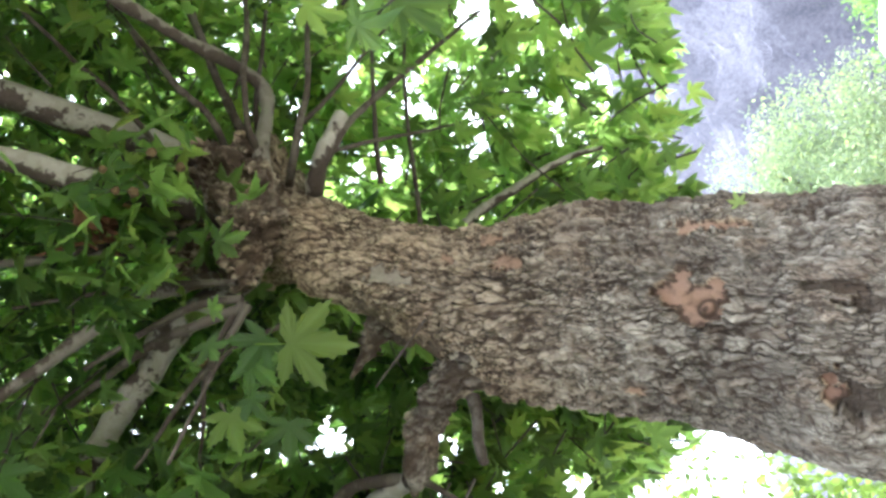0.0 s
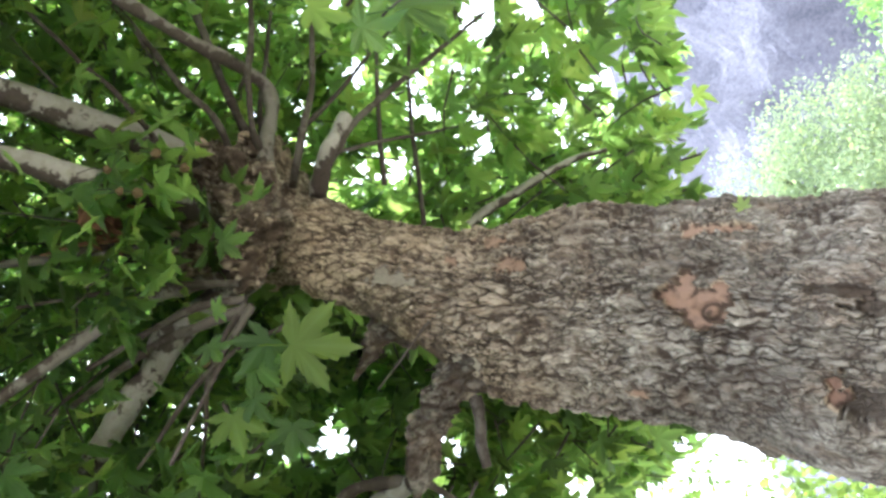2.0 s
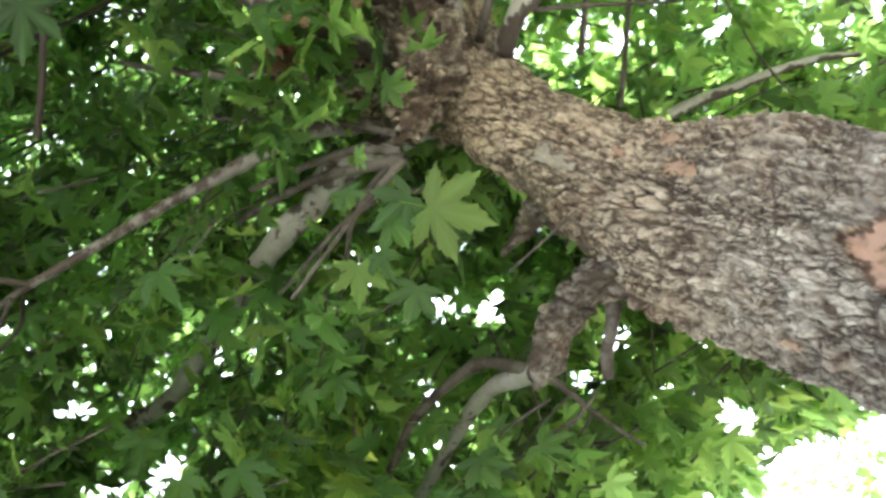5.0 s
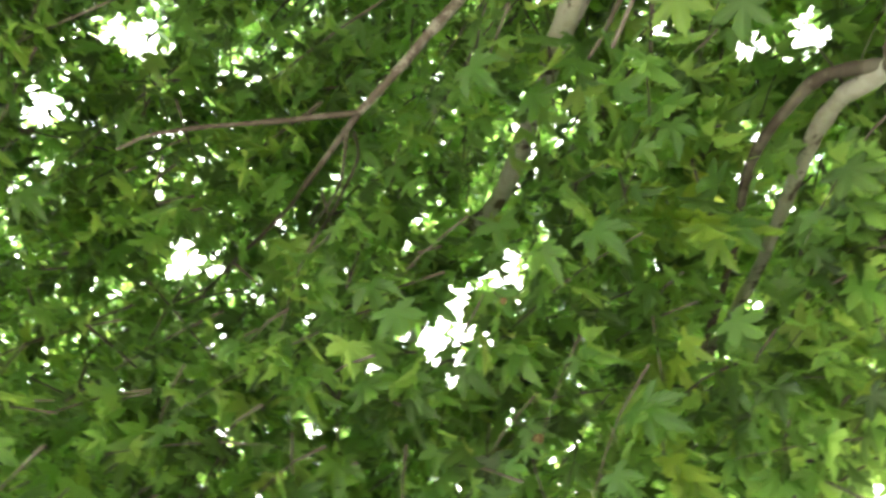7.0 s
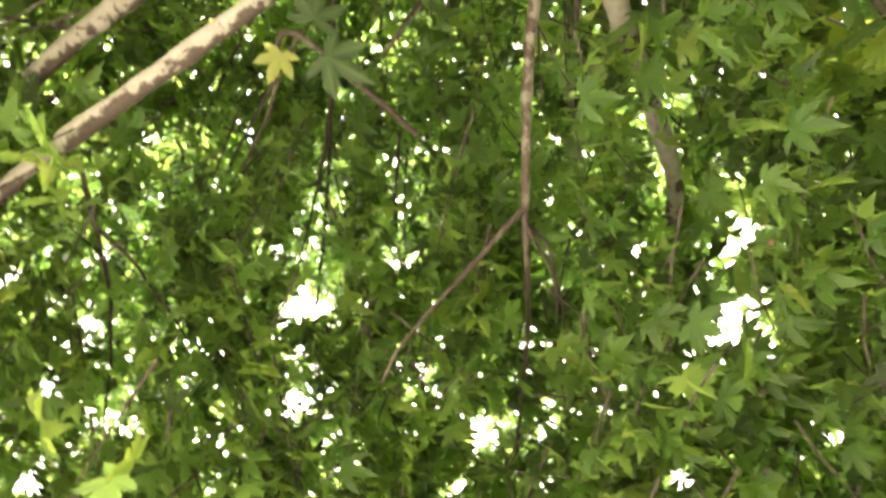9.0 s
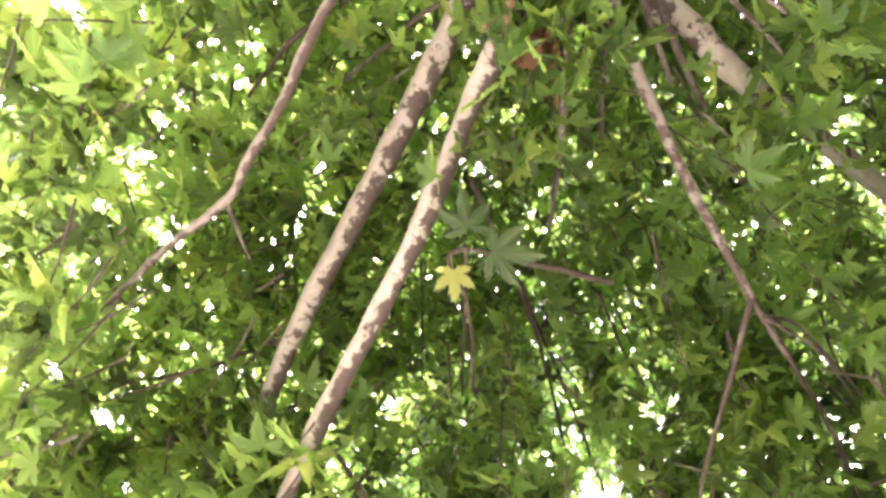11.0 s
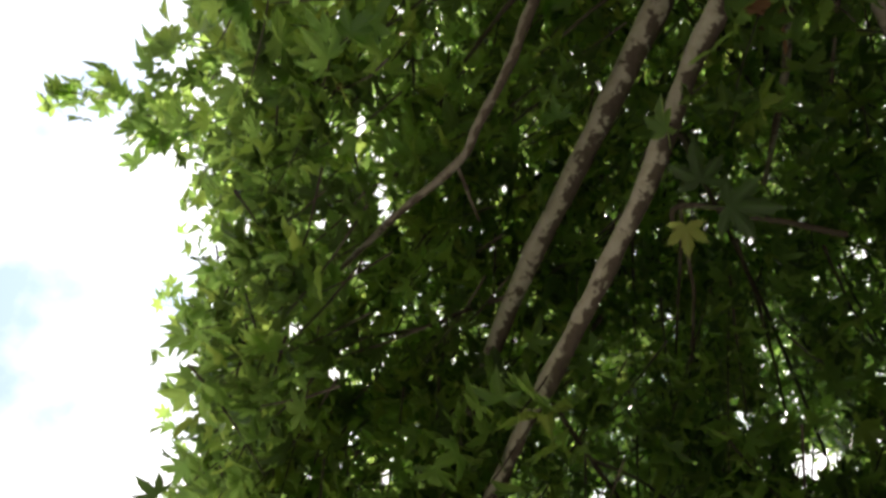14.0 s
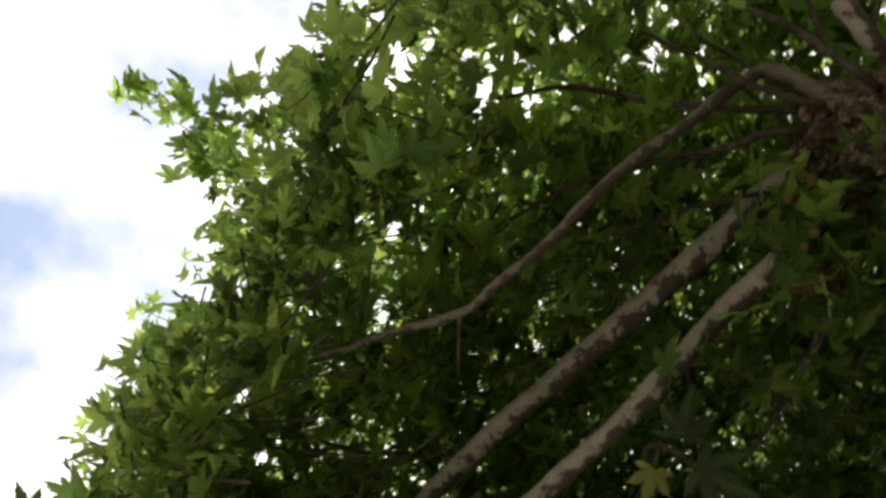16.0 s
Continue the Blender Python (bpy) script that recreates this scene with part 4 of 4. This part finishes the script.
def in_gap(mid):
    """Which of these places lie in an opening cut from a camera place; its rim is ragged."""
    hit = np.zeros(len(mid), dtype=bool)
    for eye, rows in GAPS:
        d = mid - np.array(eye)
        d /= np.linalg.norm(d, axis=1)[:, None]
        rag = np.array([0.9 + 0.9 * noise.noise(Vector(q) * 21) + 0.5 * noise.noise(Vector(q) * 60) for q in d])
        for az, el, w in rows:
            hit |= np.degrees(np.arccos(np.clip(d @ toward(az, el), -1, 1))) < w * (0.66 + 0.13 * w) * rag
    return hit


def in_patch(az, el, patch):
    return patch[0] < az < patch[1] and patch[2] < el < patch[3]


def leaf_frames(rng, n, outward, droop):
    """Axes of n leaves: tip outward and drooping, upper side to the sky."""
    tip = outward * 0.45 + np.array((0, 0, -1)) * (0.35 + droop[:, None]) + rng.normal(size=(n, 3)) * 0.38
    tip /= np.linalg.norm(tip, axis=1)[:, None]
    up = np.array((0, 0, 0.4)) + outward * 0.3 + rng.normal(size=(n, 3)) * 0.8
    side = np.cross(up, tip)
    side /= np.linalg.norm(side, axis=1)[:, None]
    return tip, side, np.cross(tip, side)


def crown_leaves():
    """Shoots through the whole crown, each with its leaves; returns places, axes and sizes of leaves, and the shoots' lines."""
    rng = np.random.default_rng(11)
    axis = np.array((0.08, 1.9))
    P, T, S, N, Z, shoots = [], [], [], [], [], []
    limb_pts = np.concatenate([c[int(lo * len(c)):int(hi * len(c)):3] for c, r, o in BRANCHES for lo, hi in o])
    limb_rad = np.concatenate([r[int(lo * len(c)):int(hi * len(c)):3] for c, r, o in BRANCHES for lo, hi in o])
    ld = limb_pts - FIRST_EYE
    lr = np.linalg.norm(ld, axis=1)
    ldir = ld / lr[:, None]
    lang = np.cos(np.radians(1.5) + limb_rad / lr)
    sk_a, sk_e = [a for a, _ in SKIRT], [e for _, e in SKIRT]
    made = 0
    while made < LOWER + UPPER + DENSE:
        az, el = rng.uniform(-180, 180), math.degrees(math.asin(rng.uniform(0.2, 1.0)))
        # the low sprays, the sunlit top above them, and extra shoots added over the head to block light
        layer = 0 if made < LOWER else 1 if made < LOWER + UPPER else 2
        if layer == 2:
            az, el = (rng.uniform(-20, 90), rng.uniform(77, 89)) if made % 4 == 0 else (rng.uniform(-42, 36), rng.uniform(52, 80))
        if el < np.interp(az, sk_a, sk_e) + 3.5 * noise.noise(Vector((az * 0.17, el * 0.1, 2))) + 1.5 * noise.noise(Vector((az * 0.5, el * 0.3, 7))) + (2 if layer else 0):
            continue
        low_front = in_patch(az, el, (-24, 24, 0, 42))
        lo = 2.9 if low_front else 2.35 if el < 62 else 2.75
        hi = 4.2 if el < 35 else 4.5
        if layer:
            lo, hi = (4.3, 5.2) if el < 45 else (4.4, 7.2)
        r = (rng.uniform(lo ** 2.2, hi ** 2.2)) ** (1 / 2.2)
        p = FIRST_EYE + r * toward(az, el)
        # leaves gather in sprays, with looser air between them
        if noise.noise(Vector(p) * 1.7) < rng.uniform(-0.9, -0.1):
            continue
        drop = (0.28 if az > -6 else 0.0) if low_front else 0.6 if abs(az) > 120 and el < 60 else 0.12 if el < 62 else 0.0
        for patch, more in THIN:
            if in_patch(az, el, patch):
                drop = max(drop, more)
        # top layer thinned here so that sun reaches the sprays below
        if layer == 1 and p[0] > 0.3 and p[1] > 1.5:
            drop = 0.75
        if rng.uniform() < drop:
            continue
        made += 1
        o = np.array((p[0] - axis[0], p[1] - axis[1], 0.0))
        o /= np.linalg.norm(o) + 1e-6
        grow = o * 0.8 + np.array((0, 0, 0.35)) + rng.normal(size=3) * 0.4
        grow /= np.linalg.norm(grow)
        n = int(rng.integers(8, 13))
        u = np.linspace(0.1, 1, n)
        ln = rng.uniform(0.3, 0.55)
        stem = p + np.outer(u - 0.5, grow) * ln - np.outer((u ** 2), (0, 0, 0.08))
        off = rng.normal(size=(n, 3))
        off /= np.linalg.norm(off, axis=1)[:, None]
        q = stem + off * 0.06 - np.array((0, 0, 0.02))
        out = np.tile(o, (n, 1)) + off * 0.7
        out[:, 2] *= 0.3
        t, s, m = leaf_frames(rng, n, out, rng.uniform(0.4, 1.4, n))
        P.append(q); T.append(t); S.append(s); N.append(m)
        Z.append(rng.uniform(0.058, 0.112, n) * (0.8 + 0.3 * (1 - u)))
        shoots.append(stem)
    P, T, S, N, Z = (np.concatenate(a) for a in (P, T, S, N, Z))
    mid = P + T * Z[:, None] * 0.5
    az, el, r = bearing(mid)
    d = (mid - FIRST_EYE) / r[:, None]
    keep = el > np.interp(az, sk_a, sk_e) - 3.5
    keep &= ~(in_gap(mid) & (rng.uniform(size=len(P)) < 0.93))
    # leaves that would hide a limb from the camera's first place are removed
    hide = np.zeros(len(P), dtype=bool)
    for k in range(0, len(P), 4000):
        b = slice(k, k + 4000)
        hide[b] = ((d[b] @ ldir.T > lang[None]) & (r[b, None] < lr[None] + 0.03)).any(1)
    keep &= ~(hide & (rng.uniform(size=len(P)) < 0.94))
    owner = np.repeat(np.arange(len(shoots)), [len(s) for s in shoots])
    left = np.bincount(owner[keep], minlength=len(shoots))
    full = [s for s, n in zip(shoots, left) if n >= len(s) - 1]
    return P[keep], T[keep], S[keep], N[keep], Z[keep], full


def place_leaves(tmpl, P, T, S, N, Z, curl, fold):
    """All these leaves in one array: petiole end at P."""
    v, f = tmpl
    w = v[None] * Z[:, None, None]
    w[..., 2] = w[..., 2] * curl[:, None] + np.abs(w[..., 1]) * fold[:, None]
    g = P[:, None, :] + w[..., 0:1] * T[:, None] + w[..., 1:2] * S[:, None] + w[..., 2:3] * N[:, None]
    return g.reshape(-1, 3), (np.arange(len(P))[:, None, None] * len(v) + f[None]).reshape(-1, 3)


LOWER, UPPER, DENSE = 5800, 2250, 1050
# parts of the crown thinned to match brightness in the camera's view: bearings, elevations, share left out
THIN = (((6, 54, 20, 48), 0.5), ((-70, -46, 36, 58), 0.25), ((50, 82, 55, 70), 0.3))


def build_crown():
    rng = np.random.default_rng(4)
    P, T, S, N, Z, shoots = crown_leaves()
    r = np.linalg.norm(P - FIRST_EYE, axis=1)
    order = np.argsort(r)
    single = order[:140]
    near = order[140:][r[order[140:]] < 2.9]
    far = order[140:][(r[order[140:]] >= 2.9) & (r[order[140:]] < 3.8)]
    high = order[140:][r[order[140:]] >= 3.8]
    for name, idx, tm in (("foliage_near", near, RICH), ("foliage_far", far, PLAIN), ("foliage_high", high, SPARE)):
        v, f = place_leaves(tm, P[idx], T[idx], S[idx], N[idx], Z[idx], rng.uniform(0.9, 3.8, len(idx)), rng.uniform(0.0, 0.9, len(idx)))
        part("foliage", mesh_from(name, v, f, 3, LEAF, True, tm[0][:, :2]), tree, kind="stuff")
    # thin shoots that carry the leaves
    V, F, k = [], [], 0
    for s in shoots:
        if np.linalg.norm(s[0] - FIRST_EYE) > 4.3:
            continue
        back = s[0] - (s[-1] - s[0]) * 0.35 + np.array((0, 0, -0.05))
        v, f = tube(np.vstack([back, s[:-1:3], s[-1:]]), np.linspace(0.0045, 0.0015, 2 + len(s[:-1:3])), 4)
        V.append(v); F.append(f + k); k += len(v)
    part("fine_twig", mesh_from("fine_twig", np.vstack(V), np.vstack(F), 3, TWIG), tree, kind="stuff")
    return P[single], T[single], S[single], N[single], Z[single]


def leaf_mesh(name, mat, curl, fold, stalk=0.35):
    """One leaf of unit length with its stalk, folded along the middle vein."""
    v, f = BROAD
    v = v * np.array((1, 1, curl))
    v[:, 2] += np.abs(v[:, 1]) * fold
    c = np.array([(0.05, 0, 0.0), (-0.15, 0.01, 0.01), (-stalk, 0.02, 0.06), (-stalk - 0.15, 0.03, 0.12)])
    tv, tf = tube(c, np.array((0.010, 0.011, 0.012, 0.014)), 5)
    uv = np.vstack([BROAD[0][:, :2], np.zeros((len(tv), 2))])
    return mesh_from(name, np.vstack([v, tv]), np.vstack([f, tf + len(v)]), 3, mat, True, uv)


LEAF_KINDS = [leaf_mesh("leaf", NEAR_LEAF, c, d) for c, d in ((1.2, 0.2), (2.0, 0.5), (2.8, 0.3), (3.4, 0.7))]
LIT = leaf_mesh("leaf", LIT_LEAF, 0.9, 0.15)
LIT_KINDS = [leaf_mesh("leaf", LIT_LEAF, c, d) for c, d in ((1.6, 0.3), (2.4, 0.6), (3.2, 0.4))]
YOUNG = leaf_mesh("leaf", YOUNG_LEAF, 0.6, 0.2)


def single_leaf(me, p, tip, side, up, size, label=""):
    ob = part("leaf", me, tree, label)
    m = Matrix.Identity(4)
    for k, a in enumerate((tip, side, up)):
        for i in range(3):
            m[i][k] = a[i] * size
    for i in range(3):
        m[i][3] = p[i]
    ob.matrix_basis = m
    return ob


def aim(me, base, tip, face, label=""):
    """A leaf whose stalk joins at base and whose point is at tip, its broad side turned towards face."""
    base, tip = np.array(base), np.array(tip)
    d = tip - base
    ln = np.linalg.norm(d)
    d = d / ln
    f = np.array(face) - base
    up = f - d * np.dot(f, d)
    up = -up / np.linalg.norm(up)
    single_leaf(me, base, d, np.cross(up, d), up, ln / 1.05, label)


def build_near_sprays():
    """Sprays that hang low round the trunk's head and at the crown's edge: place, leaves, spread, size."""
    rng = np.random.default_rng(21)
    rows = ((-0.435, 1.414, 3.041, 4, 0.05, 0.12), (0.16, 1.42, 3.35, 22, 0.11, 0.13), (0.24, 1.42, 3.47, 10, 0.09, 0.13), (0.03, 1.47, 3.32, 6, 0.06, 0.13), (0.66, 1.55, 2.75, 8, 0.1, 0.12), (1.09, 0.92, 3.12, 14, 0.12, 0.12), (1.15, 1.43, 3.05, 11, 0.12, 0.12), (2.65, 0.99, 4.07, 11, 0.05, 0.1), (2.51, 1.03, 4.12, 14, 0.06, 0.11), (2.36, 1.00, 4.19, 14, 0.08, 0.11), (2.26, 0.90, 4.26, 12, 0.08, 0.11), (0.47, 1.31, 2.52, 2, 0.03, 0.15), (-0.06, 1.33, 3.42, 9, 0.12, 0.13), (0.09, 1.02, 3.60, 5, 0.08, 0.13), (-1.12, 1.66, 3.38, 8, 0.12, 0.14), (-1.56, 1.54, 3.32, 8, 0.12, 0.14), (-0.11, 1.29, 3.45, 9, 0.1, 0.13), (-0.02, 1.38, 3.40, 7, 0.08, 0.13), (-0.61, 1.46, 3.23, 12, 0.11, 0.14), (0.459, 0.215, 3.82, 10, 0.09, 0.13), (0.527, 0.013, 3.992, 9, 0.1, 0.13), (0.684, 0.197, 4.142, 9, 0.1, 0.13), (-0.622, 1.404, 3.574, 14, 0.11, 0.13), (-0.69, 1.527, 3.539, 8, 0.09, 0.13), (-1.344, 1.054, 3.811, 10, 0.11, 0.13))
    # sprays given the brighter leaf colours so that they look sunlit
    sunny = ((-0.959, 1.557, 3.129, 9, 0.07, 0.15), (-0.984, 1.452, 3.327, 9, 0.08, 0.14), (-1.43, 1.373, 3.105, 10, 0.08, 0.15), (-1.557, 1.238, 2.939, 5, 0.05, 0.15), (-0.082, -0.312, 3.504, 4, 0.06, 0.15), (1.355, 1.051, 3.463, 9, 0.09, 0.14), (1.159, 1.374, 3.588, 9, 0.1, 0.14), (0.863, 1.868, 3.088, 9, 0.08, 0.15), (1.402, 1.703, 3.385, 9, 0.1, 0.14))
    k = 0
    for x, y, z, n, spread, size in rows + sunny:
        o = np.array((x - 0.08, y - 1.9, 0.0))
        o /= np.linalg.norm(o) + 1e-6
        p = np.array((x, y, z)) + rng.normal(size=(n, 3)) * spread
        off = rng.normal(size=(n, 3))
        t, s, m = leaf_frames(rng, n, np.tile(o, (n, 1)) + off * 0.6, rng.uniform(0.5, 1.4, n))
        for i in range(n):
            kind = LIT_KINDS[k % 3] if (x, y, z, n, spread, size) in sunny and k % 4 else LEAF_KINDS[k % 4]
            single_leaf(kind, p[i], t[i], s[i], m[i], size * rng.uniform(0.6, 0.95))
            k += 1
        c = spline([(0.9 * x + 0.1 * 0.05, 0.9 * y + 0.19, z + 0.12), (x, y, z + 0.02), tuple(np.array((x, y, z - 0.06)) + o * spread)], 0.03)
        v, f = tube(c, np.linspace(0.005, 0.002, len(c)), 5)
        part("twig", mesh_from("twig", v, f, 3, TWIG), tree)


def dead_spray():
    """Curled brown dead leaves and bark strips caught under the head."""
    rng = np.random.default_rng(2)
    v, f = leaf_template(2)
    P = np.array((0.11, 1.42, 3.62)) + rng.normal(size=(28, 3)) * np.array((0.045, 0.04, 0.035))
    d = rng.normal(size=(28, 3))
    t, s, m = leaf_frames(rng, 28, d, rng.uniform(0.3, 1, 28))
    for i in range(28):
        w = v * 0.07
        ang = w[:, 1] * 28
        w = np.stack([w[:, 0], np.sin(ang) / 28, (1 - np.cos(ang)) / 28 + w[:, 2] * 2], -1)
        g = P[i] + w[:, :1] * t[i] + w[:, 1:2] * s[i] + w[:, 2:] * m[i]
        part("dead_leaf", mesh_from("dead_leaf", g, f, 3, RUST), tree, "curled brown dead leaf")


def seed_ball_mesh(seed):
    """A plane tree's seed ball: a round head set with short blunt points."""
    bm = bmesh.new()
    bmesh.ops.create_icosphere(bm, subdivisions=2, radius=1.0)
    rng = random.Random(seed)
    for k, q in enumerate(bm.verts):
        q.co *= (1.16 if k % 2 else 0.9) * rng.uniform(0.94, 1.06)
    me = bpy.data.meshes.new("seed_ball")
    bm.to_mesh(me)
    bm.free()
    me.materials.append(SEED)
    return me


def build_seed_balls(places):
    """Dry seed balls among the low leaves, each on a thread-like stalk."""
    kinds = [seed_ball_mesh(k) for k in range(4)]
    rng = np.random.default_rng(33)
    for k, p in enumerate(places):
        ball = part("seed_ball", kinds[k % 4], tree, "small dry brown seed ball")
        size = rng.uniform(0.009, 0.014)
        ball.matrix_basis = Matrix.Translation(p) @ Matrix.Rotation(k * 1.3, 4, "X") @ Matrix.Scale(size, 4)
        p = np.array(p)
        c = spline([p + (rng.uniform(-0.02, 0.02), rng.uniform(-0.02, 0.02), 0.09), p + (0.006, 0, 0.05), p], 0.015)
        v, f = tube(c, np.full(len(c), 0.0012), 4)
        part("stalk", mesh_from("stalk", v, f, 3, TWIG), tree)


dead_spray()
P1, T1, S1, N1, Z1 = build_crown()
for i in range(len(P1)):
    single_leaf(LEAF_KINDS[i % 4], P1[i], T1[i], S1[i], N1[i], Z1[i])
build_near_sprays()
near_head = [(0.223, 1.252, 3.158), (0.137, 1.223, 3.251), (0.134, 1.255, 3.228), (0.201, 1.367, 3.197), (0.185, 1.199, 3.264)]
pick = np.random.default_rng(8).choice(len(P1), 14, replace=False)
build_seed_balls(near_head + [tuple(P1[k] + (0, 0, -0.05)) for k in pick])
aim(LIT, (-0.224, 1.483, 2.948), (-0.229, 1.573, 2.796), FIRST_EYE)
aim(LIT, (-0.386, 1.369, 3.026), (-0.48, 1.353, 2.971), FIRST_EYE)
aim(LEAF_KINDS[1], (-0.271, 1.447, 3.047), (-0.338, 1.475, 2.962), FIRST_EYE)
aim(LEAF_KINDS[0], (-0.218, 1.48, 3.024), (-0.303, 1.399, 3.045), FIRST_EYE)
aim(LEAF_KINDS[1], (-0.138, 1.324, 3.043), (-0.127, 1.334, 2.994), FIRST_EYE)
aim(LEAF_KINDS[2], (-0.217, 1.312, 3.044), (-0.265, 1.316, 2.992), FIRST_EYE)
aim(YOUNG, (0.095, 1.806, 1.983), (0.123, 1.802, 1.994), FIRST_EYE, "small yellow-green sprout leaf")
aim(YOUNG, (0.155, 0.696, 3.646), (0.131, 0.616, 3.678), FIRST_EYE, "yellowish young leaf")
aim(LEAF_KINDS[1], (0.142, 0.808, 3.596), (0.184, 0.918, 3.595), FIRST_EYE)
aim(LEAF_KINDS[1], (0.061, 0.760, 3.619), (-0.076, 0.781, 3.624), FIRST_EYE)
